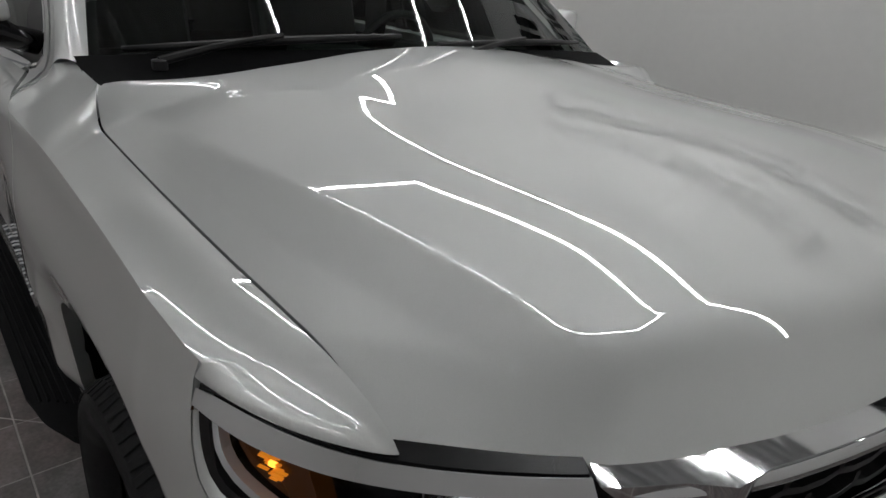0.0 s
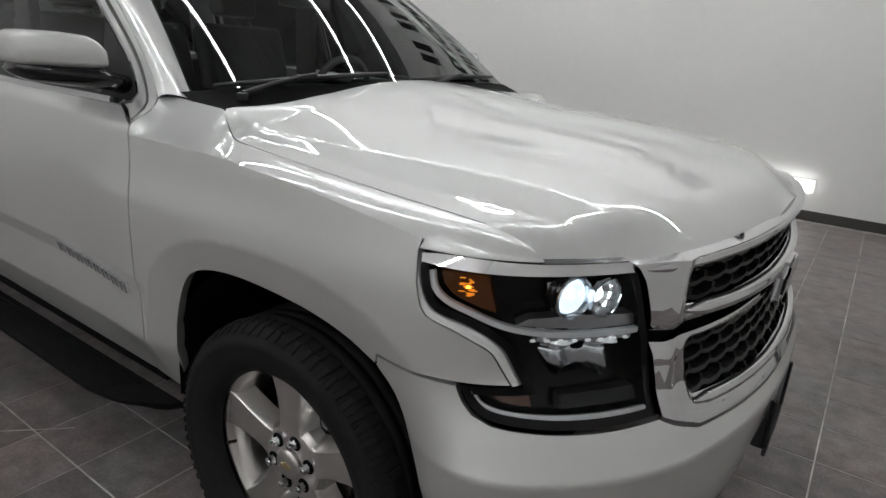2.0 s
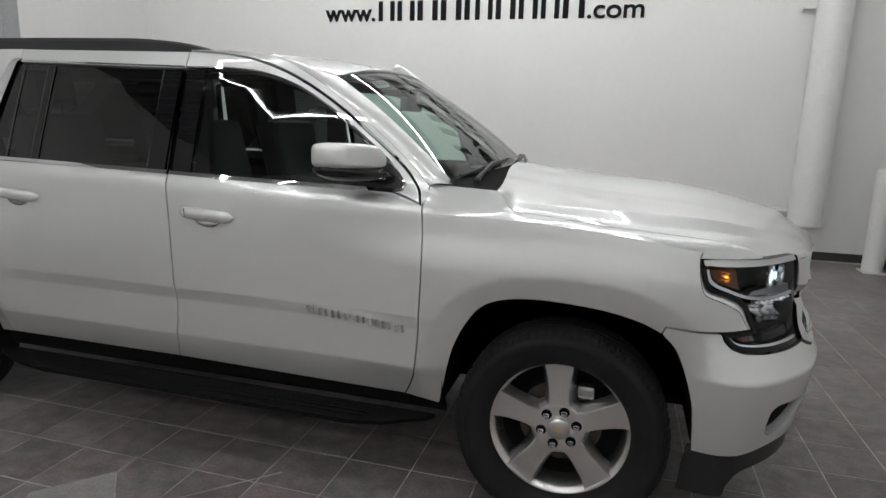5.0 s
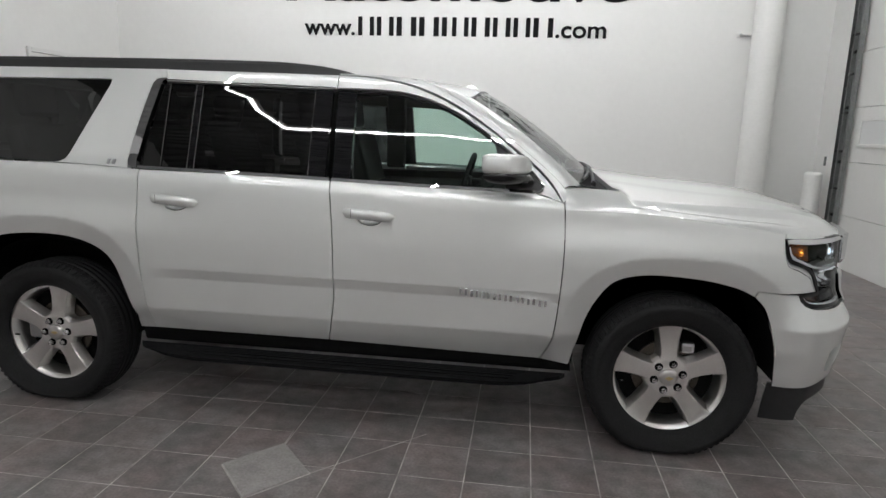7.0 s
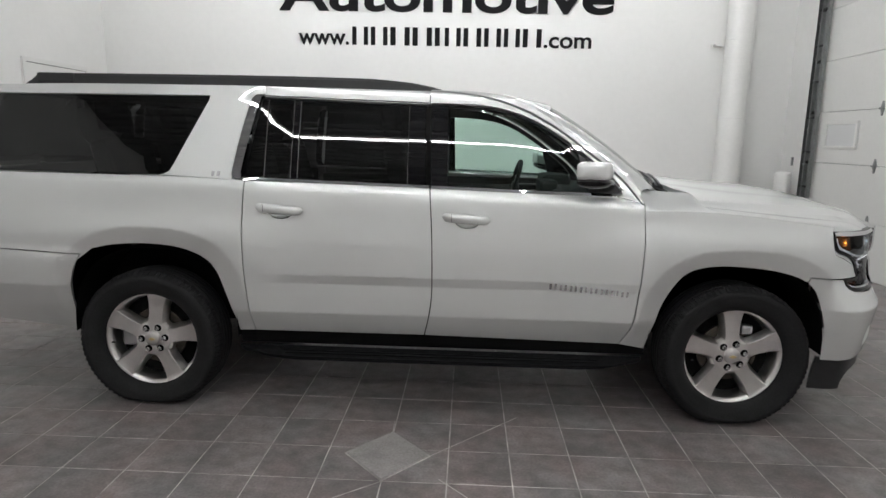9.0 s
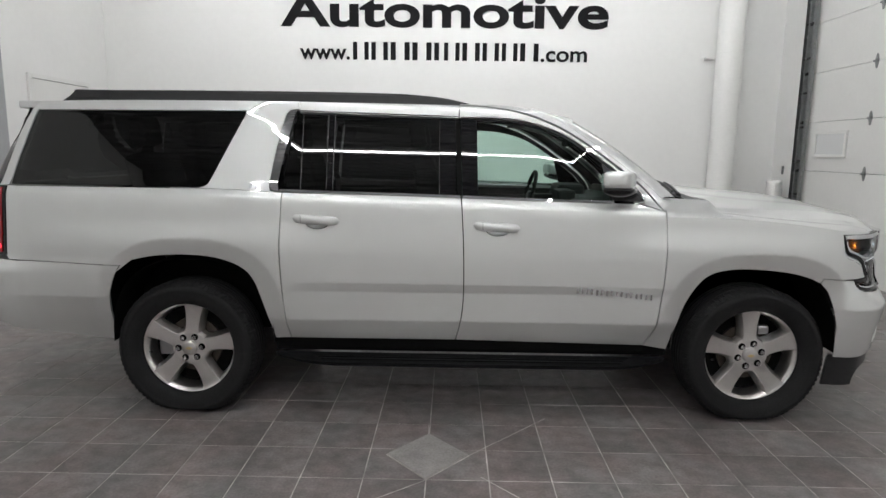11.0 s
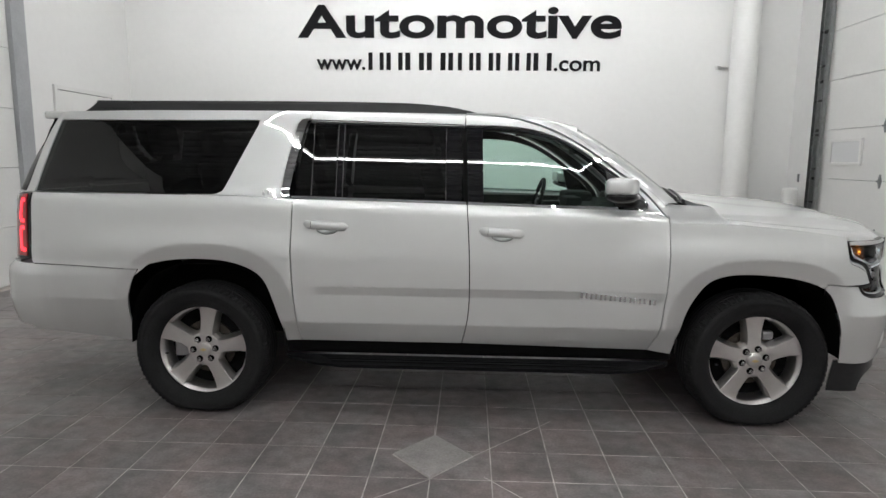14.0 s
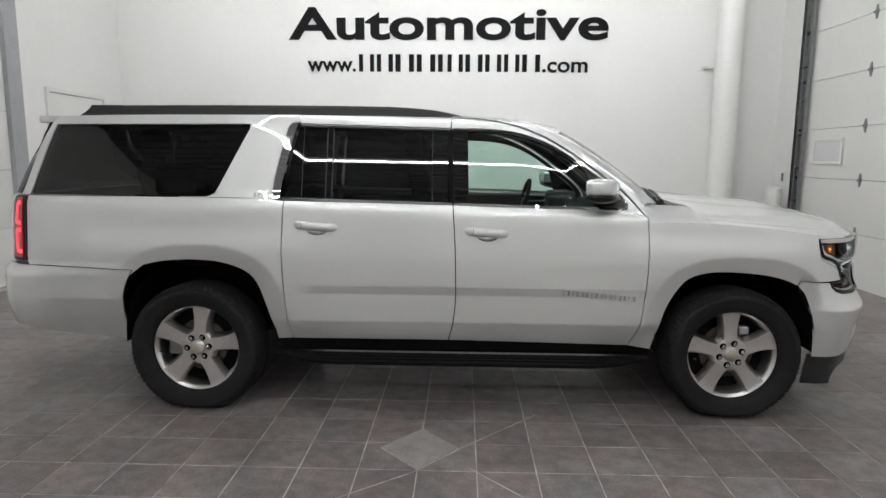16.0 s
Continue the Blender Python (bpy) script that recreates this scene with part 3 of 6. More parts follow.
part("diffuser", box(-0.9, 0.44, -0.075, -0.02, -0.065, 0.06, 0.008, 2), WALLBAR, bar, "glowing white diffuser")
part("back_plate", box(-0.92, 0.46, -0.02, 0, -0.07, 0.065, 0.003), DUCT, bar)


# ---------------------------------------------------------------- floor tiles
TP = 0.3035


def tile_mesh(w):
    bm = bmesh.new()
    e, h = 0.0015, w / 2
    top = [bm.verts.new(p) for p in ((-h + e, -h + e, 0), (h - e, -h + e, 0), (h - e, h - e, 0), (-h + e, h - e, 0))]
    low = [bm.verts.new(p) for p in ((-h, -h, -0.0012), (h, -h, -0.0012), (h, h, -0.0012), (-h, h, -0.0012))]
    bot = [bm.verts.new(p) for p in ((-h, -h, -0.012), (h, -h, -0.012), (h, h, -0.012), (-h, h, -0.012))]
    bm.faces.new(top)
    for k in range(4):
        j = (k + 1) % 4
        bm.faces.new((low[k], low[j], top[j], top[k]))
        bm.faces.new((bot[k], bot[j], low[j], low[k]))
    me = bpy.data.meshes.new("tile")
    bm.to_mesh(me)
    bm.free()
    me.materials.append(TILE)
    return me


TX0, TY0 = -1.866 - TP / 2, -1.691 + TP / 2
tile_me = tile_mesh(TP - 0.0058)
drain = (-1.866, -1.455)
rest_v, rest_f = [], []
rng = random.Random(4)
for i in range(-20, 20):
    for j in range(-22, 26):
        x, y = TX0 + (i + 0.5) * TP + TP / 2, TY0 + j * TP
        if not (XL + 0.1 < x < XR - 0.1 and YF + 0.1 < y < YB - 0.1):
            continue
        if -4.6 < x < 1.4 and -3.1 < y < -0.05 or (-0.3 < x < 2.9 and -0.05 <= y < 2.7):
            o = new("tile", tile_me)
            o.parent = floor
            o.location = (x, y, rng.uniform(-0.0002, 0.0002))
            o.rotation_euler = (rng.uniform(-0.0005, 0.0005), rng.uniform(-0.0005, 0.0005), rng.choice((0, 1, 2, 3)) * math.pi / 2)
        else:
            b = len(rest_v)
            dz = rng.uniform(-0.0002, 0.0002)
            rest_v += [(v.co.x + x, v.co.y + y, v.co.z + dz) for v in tile_me.vertices]
            rest_f += [[b + k for k in p.vertices] for p in tile_me.polygons]
far_me = bpy.data.meshes.new("far_tiles")
far_me.from_pydata(rest_v, [], rest_f)
far_me.materials.append(TILE)
far = new("far_tiles", far_me)
far.parent = floor
tagged(far, "dark grey square floor tiles", "", "", "stuff")
# the lighter tile set on the diagonal over the drain, and the cut joints that run from it
PLATE = grain(mat("drain_tile", (0.33, 0.31, 0.30), 0.42), 9, 0.22, 0.15, 60)
h = 0.207
part("cut_joint", prism([(0, -h * 1.13 - 0.008), (h + 0.008, 0), (0, h * 1.13 + 0.008), (-h - 0.008, 0)], 0.007, Matrix.Translation((drain[0], drain[1], -0.0045))), GROUT, floor)
dt = part("diagonal_tile", prism([(0, -h * 1.13), (h, 0), (0, h * 1.13), (-h, 0)], 0.012, Matrix.Translation((drain[0], drain[1], -0.002))), PLATE, floor, "pale grey tile set on the diagonal")
for a, b in (((-1.655, -1.45), (-1.19, -0.98)), ((-1.60, -1.66), (-1.22, -2.06)), ((-1.87, -1.70), (-2.33, -2.05)), ((-1.87, -1.21), (-1.875, -1.07))):
    d = Vector((b[0] - a[0], b[1] - a[1]))
    nrm = Vector((-d.y, d.x)).normalized() * 0.0022
    part("cut_joint", prism([(a[0] - nrm.x, a[1] - nrm.y), (b[0] - nrm.x, b[1] - nrm.y), (b[0] + nrm.x, b[1] + nrm.y), (a[0] + nrm.x, a[1] + nrm.y)], 0.0012, Matrix.Identity(4)), GROUT, floor)

# ---------------------------------------------------------------- the car: shapes
# x runs forward from the front axle, y to the car's left from its middle, z up.
WB = 3.302
NOSE = [(0.945, 0.0), (0.938, -0.2), (0.912, -0.40), (0.872, -0.56), (0.825, -0.68), (0.755, -0.79), (0.655, -0.895), (0.56, -0.955), (0.44, -0.988), (0.30, -1.0)]
TAIL = [(-4.22, -1.0), (-4.36, -0.985), (-4.47, -0.92), (-4.54, -0.80), (-4.59, -0.5), (-4.61, 0.0)]
LINE = np.array(spline(NOSE, 0.01) + spline([NOSE[-1], TAIL[0]], 0.05)[1:] + spline(TAIL, 0.01)[1:])
ARC = np.concatenate([[0], np.cumsum(np.linalg.norm(np.diff(LINE, axis=0), axis=1))])


def ux(x):
    """Way round the car's outline at the station x (side and corners)."""
    return float(np.interp(-x, -LINE[:, 0], ARC))


def uy(y):
    """Way round the front at the half-width y (negative)."""
    i = int(np.argmin(abs(LINE[:, 0] - 0.3)))
    return float(np.interp(-abs(y), LINE[:i, 1][::-1], ARC[:i][::-1]))


def at(u):
    return float(np.interp(u, ARC, LINE[:, 0])), float(np.interp(u, ARC, LINE[:, 1]))


def around(u):
    """Point and outward normal of the outline, smoothed."""
    x, y = at(u)
    b = at(u + 0.03)
    a = at(u - 0.03) if u >= 0.03 else (at(0.03 - u)[0], -at(0.03 - u)[1])
    t = Vector((b[0] - a[0], b[1] - a[1])).normalized()
    return x, y, -t.y, t.x


SH_X = [-4.4, -3.8, -2.43, -1.1, -0.54, -0.136, 0.34, 0.7]
SH_Z = [1.307, 1.305, 1.288, 1.245, 1.231, 1.218, 1.172, 1.12]


def shoulder(x):
    return curve(x, SH_X, SH_Z)


ARCH = ((0.0, 0.43, 0.476, 0.49), (-3.268, 0.43, 0.478, 0.525))


def flare(x, z):
    f = 0.0
    for cx, cz, rx, rz in ARCH:
        r = (abs((x - cx) / rx) ** 2.7 + abs(max(z - cz, 0.0) / rz) ** 2.7) ** (1 / 2.7)
        f += (0.020 if cx > -1 else 0.014) * smooth(1.19, 0.99, z) * smooth(1.0, 0.40, abs(x - cx)) * smooth(0.45, 0.62, z)
        f -= 0.026 * max(0.0, min((1.185 - r) / 0.185, 1.2)) * smooth(0.40, 0.60, z)
    return f


def side_width(x, z):
    """Half the car's width at a station and height."""
    q = z + (1.24 - shoulder(x)) * smooth(0.75, 1.15, z)
    s = interp(q, [0.95, 1.10, 1.19, 1.235, 1.262, 1.312, 1.33, 1.42, 1.60, 1.76, 1.80, 1.84],
               [1.004, 1.001, 0.999, 0.994, 0.982, 0.952, 0.944, 0.913, 0.848, 0.786, 0.764, 0.715])
    fade = smooth(-2.75, -2.45, x) * (1 - smooth(-0.60, -0.45, x))
    if q < 0.95:
        # crisp pressed lines low on the doors
        low = float(np.interp(q, [0.30, 0.45, 0.578, 0.590, 0.752, 0.758, 0.804, 0.810, 0.95], [0.886, 0.935, 0.979, 0.982, 0.9875, 0.9885, 1.0015, 1.003, 1.004]))
        soft = float(np.interp(q, [0.30, 0.45, 0.578, 0.590, 0.80, 0.95], [0.886, 0.935, 0.979, 0.982, 0.999, 1.004]))
        back = float(np.interp(q, [0.36, 0.47, 0.58, 0.70, 0.712, 0.86, 0.90, 0.95], [0.855, 0.905, 0.952, 0.990, 0.994, 1.004, 1.001, 1.004]))
        wb = smooth(-3.55, -3.72, x)
        s = low * fade + (soft * (1 - wb) + back * wb) * (1 - fade)
    s -= 0.05 * smooth(-1.35, -0.60, x) * smooth(1.235, 1.30, q)
    return s + flare(x, z)


def nose_depth(z):
    return float(np.interp(z, [0.20, 0.34, 0.42, 0.55, 0.690, 0.702, 0.80, 0.84, 0.90, 1.2], [-0.06, 0.012, 0.038, 0.062, 0.082, 0.080, 0.026, 0.008, 0.0, 0.0]))


def tail_depth(z):
    return interp(z, [0.36, 0.47, 0.55, 0.70, 0.86, 0.90, 0.94, 1.34, 1.60, 1.80], [-0.16, -0.05, 0.0, 0.03, 0.03, 0.005, -0.02, -0.05, -0.12, -0.24])


U_F0, U_F1 = ux(0.66), ux(0.33)
U_R0, U_R1 = ux(-4.12), ux(-4.45)


def skin(u, z, sgn=-1):
    """The body's surface round the car; sgn -1 is the right-hand side."""
    x, y, nx, ny = around(max(u, 0.0))
    ws = smooth(U_F0, U_F1, u)
    wr = smooth(U_R0, U_R1, u)
    d = ws * (1 - wr) * (side_width(x, z) - 1.0) + (1 - ws) * nose_depth(z) + wr * tail_depth(z)
    if wr > 0 and z > 0.95:
        d += wr * (side_width(-4.2, z) - 1.0) * 0.55
    return (x + nx * d, (y + ny * d) * -sgn, z)


def side(x, z, sgn=-1):
    """The flank as seen square on."""
    return skin(ux(x), z, sgn)


def glass_side(x, z, sgn=-1):
    """The side glass: the flank above the belt, carried straight on down to its foot."""
    zc = 1.40
    if z >= zc:
        return side(x, z, sgn)
    p, q = side(x, zc, sgn), side(x, zc + 0.04, sgn)
    return p[0], p[1] + (p[1] - q[1]) / 0.04 * (zc - z), z


def mk_side(sgn):
    return lambda x, z: side(x, z, sgn)


def mk_skin(sgn):
    return lambda u, z: skin(u, z, sgn)


# ---- hood
def lip_x(y):
    return curve(abs(y), [0, 0.2, 0.4, 0.55, 0.66, 0.775, 0.885], [0.937, 0.930, 0.903, 0.865, 0.821, 0.755, 0.648])


def lip_z(y):
    return curve(abs(y), [0, 0.4, 0.77, 0.885], [1.146, 1.142, 1.131, 1.126])


def hood_edge_z(x):
    return interp(x, [-0.5, -0.236, -0.05, 0.13, 0.29, 0.44, 0.53, 0.60, 0.645, 0.75], [1.262, 1.231, 1.213, 1.198, 1.185, 1.175, 1.167, 1.147, 1.125, 1.07]) + 0.062 * smooth(-0.215, -0.305, x)


def hood_edge_y(x):
    return interp(x, [-0.30, -0.236, 0.1, 0.45, 0.642], [0.880, 0.900, 0.900, 0.895, 0.888])


def ridge_a(x):
    """Half-width of the hood's upper crease."""
    return interp(x, [-0.32, 0.09, 0.30, 0.50, 0.62, 0.74], [0.850, 0.787, 0.748, 0.722, 0.702, 0.685])


def ridge_b(x):
    """Half-width of its lower crease, which meets the upper one near the front."""
    return interp(x, [-0.32, 0.21, 0.43, 0.585, 0.70, 0.76], [0.868, 0.848, 0.820, 0.790, 0.735, 0.715])


def fall(a, x):
    """Drop of the hood from its middle: a crowned dome with a soft step, a flat shelf, then a creased strip down to the flat shoulder."""
    ra, rb = ridge_a(x), ridge_b(x)
    v = interp(x, [-0.3, 0.0, 0.25, 0.70, 0.95], [0.110, 0.112, 0.118, 0.080, 0.075])
    steps = ((0.0, 0.0), (0.08, 0.042), (0.18, 0.055), (0.34, v), (0.44, v), (0.465, 0.082), (0.525, 0.084), (0.56, 0.120), (ra - 0.008, 0.120), (ra + 0.006, 0.34), (rb - 0.006, 0.34), (rb + 0.008, 0.17), (1.0, 0.17))
    # the creases run out into a plain crown before the front edge
    k = smooth(0.56, 0.80, x)
    d, steps = 0.0, [(q, g if q < 0.45 else g * (1 - k) + (0.035 + 0.08 * q) * k) for q, g in steps]
    for (a0, s0), (a1, s1) in zip(steps, steps[1:]):
        if a <= a0:
            break
        t = min(a, a1) - a0
        d += t * (s0 + (s1 - s0) * t / (a1 - a0) / 2)
    return d


# slope of the hood's middle line, smoothed, then summed to its height
MID = np.polyint(np.polyfit([-0.5, -0.3, -0.1, 0.1, 0.3, 0.45, 0.56, 0.65, 0.75, 0.85, 0.93], [-0.105, -0.10, -0.098, -0.082, -0.067, -0.12, -0.19, -0.25, -0.27, -0.27, -0.27], 6)).tolist()


def middle(x):
    z = 0.0
    for k in MID:
        z = z * x + k
    return z


MID_0 = 1.1770 - middle(0.93)


def hood_base(x, y):
    a = abs(y)
    c = middle(x) + MID_0
    w = hood_edge_y(x)
    edge = hood_edge_z(min(x, 0.56)) - 0.2 * max(x - 0.56, 0.0)
    # what is left over to the edge's height is taken up over the outer third
    return c - fall(a, x) - (c - edge - fall(w, x)) * min(max((a - 0.56) / (w - 0.56), 0.0), 1.2) ** 2


def hood_z(x, y):
    z = hood_base(x, y)
    # a plain facet bends down to the lip
    xl, long, soft = lip_x(y), 0.110 + 0.04 * smooth(0.0, 0.6, abs(y)), 0.45
    s = (x - (xl - long)) / long
    if s > 0:
        g = s * s / (2 * soft) if s < soft else s - soft / 2
        z -= max(hood_base(xl, y) - lip_z(y) + 0.018 * smooth(0.0, 0.3, abs(y)), 0.0) * g / (1 - soft / 2)
    return z


def hood_map(x, y):
    return (x, y, hood_z(x, y))


# ---- roof and windscreen
def roof_edge_z(x):
    return interp(x, [-4.30, -4.0, -2.7, -1.75, -1.45, -1.28, -1.15, -1.0], [1.818, 1.830, 1.836, 1.826, 1.812, 1.790, 1.762, 1.716])


def roof_edge_y(x):
    return interp(x, [-4.3, -1.75, -1.28, -1.0], [0.715, 0.715, 0.705, 0.695])


def roof_z(x, y):
    t = min(abs(y) / roof_edge_y(x), 1.05)
    crown = interp(x, [-4.3, -3.5, -2, -1.3, -1.0], [0.018, 0.034, 0.042, 0.052, 0.080])
    return roof_edge_z(x) + crown * (1 - t ** 2.4)


def screen(v, w):
    """The windscreen: v from -1 to 1 across, w from 0 at the cowl to 1 at the roof."""
    b = Vector((-0.36 - 0.11 * v * v, 0.855 * v, 1.324 - 0.014 * v * v))
    t = Vector((-1.005 - 0.030 * v * v, 0.700 * v, 1.790 - 0.065 * v * v))
    p = b.lerp(t, w)
    bulge = 0.02 * 4 * w * (1 - w) + 0.012 * (1 - v * v) * (1 - w ** 4)
    return tuple(p + Vector((0.5, 0, 0.86)) * bulge)


# ---------------------------------------------------------------- the car: outlines of its panels (x, z)
GAP_B = [(-1.706, 1.300), (-1.690, 1.017), (-1.686, 0.742), (-1.700, 0.590), (-1.727, 0.462)]
RDOOR_R = [(-2.715, 1.320), (-2.726, 1.170), (-2.733, 1.000), (-2.727, 0.793), (-2.714, 0.616), (-2.694, 0.460)]
F_ARCH = [(-0.487, 0.420), (-0.455, 0.560), (-0.422, 0.690), (-0.372, 0.795), (-0.310, 0.872), (-0.220, 0.908), (-0.084, 0.919), (0.111, 0.906), (0.250, 0.878), (0.335, 0.843)]
F_ARCH2 = [(0.335, 0.843), (0.385, 0.790), (0.425, 0.700), (0.461, 0.573), (0.487, 0.395)]
R_ARCH = [(-3.747, 0.414), (-3.752, 0.557), (-3.733, 0.704), (-3.680, 0.850), (-3.585, 0.921), (-3.459, 0.946), (-3.285, 0.955), (-3.114, 0.941), (-2.975, 0.893), (-2.902, 0.822), (-2.853, 0.685), (-2.811, 0.539), (-2.790, 0.455)]
BUMP_R = [(-4.47, 0.922), (-4.30, 0.915), (-3.95, 0.903), (-3.655, 0.890)]


def belt(x):
    """Foot of the side windows."""
    return interp(x, [-4.3, -3.19, -2.71, -1.71, -0.69], [1.343, 1.338, 1.326, 1.305, 1.276])


car = empty("suv_car", "long silver four-door utility car with tinted rear windows, headlights lit", "car")


W_EDGE = [(0.622, 0.871), (0.606, 0.899), (0.583, 0.938), (0.552, 0.957), (0.509, 0.978), (0.460, 0.998), (0.444, 1.033), (0.4365, 1.075), (0.434, 1.120)]
LAMP_EDGE = [(0.640, 0.872), (0.623, 0.903), (0.604, 0.942), (0.575, 0.968), (0.530, 0.990), (0.475, 1.008), (0.453, 1.036), (0.4415, 1.076), (0.437, 1.120)]


def chamfer(a, b, m, parent):
    """A rolled edge between two lines on the flank, the second one set in."""
    A, B = spline(a, 0.01), spline(b, 0.01)
    rows = []
    for i in range(61):
        p = [np.interp(i / 60, np.linspace(0, 1, len(A)), [q[j] for q in A]) for j in (0, 1)]
        q = [np.interp(i / 60, np.linspace(0, 1, len(B)), [r[j] for r in B]) for j in (0, 1)]
        row = []
        for j in range(5):
            t = j / 4
            x, z = p[0] + (q[0] - p[0]) * t, p[1] + (q[1] - p[1]) * t
            o = Vector(m(x, z))
            e = (Vector(m(x - 0.004, z)) - Vector(m(x + 0.004, z))).cross(Vector((0, 0, 1))).normalized()
            if e.y * o.y < 0:
                e = -e
            row.append(tuple(o - e * (0.012 * t ** 1.5 + 0.0004)))
        rows.append(row)
    strip("wing_lip", rows, PAINT, parent)


HANDLES = {"rear": (-2.655, -2.392, 1.178, 1.163), "front": (-1.637, -1.374, 1.150, 1.136)}


def hole_c(x0, x1, zc0, zc1):
    return (x0 + x1) / 2 + 0.006, (zc0 + zc1) / 2 - 0.018


def hole(x0, x1, zc0, zc1):
    """Outline of the cup behind a door handle."""
    cx, cz = hole_c(x0, x1, zc0, zc1)
    return [(cx + 0.062 * math.cos(2 * math.pi * k / 40), cz + 0.034 * math.sin(2 * math.pi * k / 40)) for k in range(40)]


def flank(sgn):
    m = mk_side(sgn)
    g = lambda x, z: glass_side(x, z, sgn)
    fl = sgn > 0
    u = mk_skin(sgn)
    # front wing
    wing = outline([(-0.549, 1.034), (-0.553, 0.866), (-0.567, 0.658), (-0.586, 0.545), (-0.632, 0.445)], [(-0.632, 0.445), (-0.487, 0.420)], F_ARCH,
                   [(0.335, 0.843), (0.345, 0.872)], [(0.345, 0.872), (0.45, 0.868), (0.55, 0.867), (0.622, 0.871)],
                   W_EDGE, [(0.434, 1.120), (0.4375, 1.134), (0.44, 1.1461)], [(0.44, 1.1461), (0.2, shoulder(0.2) - 0.012), (0.0, shoulder(0) - 0.012), (-0.25, shoulder(-0.25) - 0.012), (-0.557, 1.213)],
                   [(-0.557, 1.213), (-0.549, 1.034)], step=0.018)
    f = panel("front_wing", wing, m, PAINT, car, flip=fl, gap=0.0026, lines=ARCH_LINES, grid=(0.025, 0.025))
    # top of the wing up to the hood's edge
    zf = lambda x: interp(x, [-0.557, -0.25, 0.0, 0.2, 0.44], [1.2104, shoulder(-0.25) - 0.0146, shoulder(0) - 0.0146, shoulder(0.2) - 0.0146, 1.1435])

    def over(k, s):
        """From the flank (s 0) over the shoulder to the hood's edge (s 1)."""
        x = -0.557 + 0.997 * k
        z0 = zf(x)
        p = Vector(side(x, z0, sgn))
        hx = interp(k, [0, 0.20, 0.30, 0.40, 1.0], [-0.555, -0.305, -0.275, -0.236, 0.55])
        hc = max(hx, -0.30)
        e = Vector((hx, (hood_edge_y(hc) + 0.0018 + 0.05 * (hx - hc)) * sgn, hood_edge_z(hc) + 0.04 * (hc - hx)))
        up = Vector((0, 0.25 * sgn, 0.97))
        # behind the hood the shoulder sweeps up in a wide cove
        mid = p.lerp(e, 0.45) + up * 0.012
        if hx < -0.236:
            c = Vector((hx, (0.9012 + 0.10 * (-0.236 - hx)) * sgn, 1.229 + 0.08 * (-0.236 - hx))).lerp(mid, 0.35)
        else:
            c = e.lerp(mid, 0.35 + 0.65 * smooth(0.40, 0.72, k))
        q = p * (1 - s) ** 2 + c * (2 * s * (1 - s)) + e * s * s
        near_pillar = 1 - smooth(-0.02, 0.07, k)
        if near_pillar > 0:
            # runs up the flank into the foot of the pillar
            foot = Vector(side(x, z0 + 0.0946 * min(s / 0.7, 1.0), sgn))
            if s > 0.7:
                foot = foot.lerp(e, (s - 0.7) / 0.3)
            q = q.lerp(foot, near_pillar)
        return q

    def wing_map(k, s):
        if k <= 1:
            return over(k, s)
        # forward end drawn down to the lamp's upper edge
        w = (k - 1) / 0.12
        src = over(1, s)
        low = Vector(skin(ux(0.434 + 0.211 * s), 1.1235, sgn)).lerp(Vector((0.645, 0.8905 * sgn, 1.1235)), s ** 4)
        L = (low - src).length
        d0 = (src - over(0.97, s)).normalized() * L * 0.7
        d1 = Vector((0.55 * s, 0, -0.85)) * L * 0.7
        return src * (2 * w ** 3 - 3 * w ** 2 + 1) + d0 * (w ** 3 - 2 * w ** 2 + w) + low * (-2 * w ** 3 + 3 * w ** 2) + d1 * (w ** 3 - w ** 2)

    wt = [(1.12 * i / 70, 0.0) for i in range(70)] + [(1.12, i / 20) for i in range(20)] + [(1.12 - 1.12 * i / 70, 1.0) for i in range(70)] + [(0.0, 1 - i / 20) for i in range(20)]
    panel("wing_top", wt, wing_map, PAINT, f, gap=0, depth=0.022, flip=fl, grid=(0.0125, 0.05))
    chamfer(W_EDGE, LAMP_EDGE, m, f)

    # doors
    fd = outline([(-0.690, 1.274), (-0.640, 1.262), (-0.560, 1.240)], [(-0.560, 1.240), (-0.553, 1.150), (-0.549, 1.034), (-0.553, 0.866), (-0.567, 0.658), (-0.586, 0.545), (-0.632, 0.445)],
                 [(-0.632, 0.445), (-1.727, 0.462)], GAP_B[::-1], [(-1.706, 1.300), (-1.2, belt(-1.2) - 0.004), (-0.690, 1.274)], step=0.02)
    front = panel("front_door", fd, m, PAINT, car, flip=fl, lines=PRESS_LINES, holes=[hole(*HANDLES["front"])])
    rd = outline(GAP_B, [(-1.727, 0.462), (-2.694, 0.460)], RDOOR_R[::-1], [(-2.715, 1.320), (-2.2, belt(-2.2) - 0.004), (-1.706, 1.300)], step=0.02)
    rear = panel("rear_door", rd, m, PAINT, car, flip=fl, lines=PRESS_LINES, holes=[hole(*HANDLES["rear"])])
    qp = outline(RDOOR_R, [(-2.694, 0.460), (-2.790, 0.455)], R_ARCH[::-1][0:9], [R_ARCH[4], R_ARCH[3], (-3.655, 0.890)], BUMP_R[::-1][:3], [(-4.30, 0.915), (-4.315, 0.934), (-4.305, 1.149), (-4.297, 1.340)],
                 [(-4.297, 1.340), (-3.19, 1.336), (-2.76, 1.322)], [(-2.76, 1.322), (-2.715, 1.320)], step=0.02)
    quarter = panel("quarter_panel", qp, m, PAINT, car, flip=fl, lines=ARCH_LINES, grid=(0.025, 0.025))
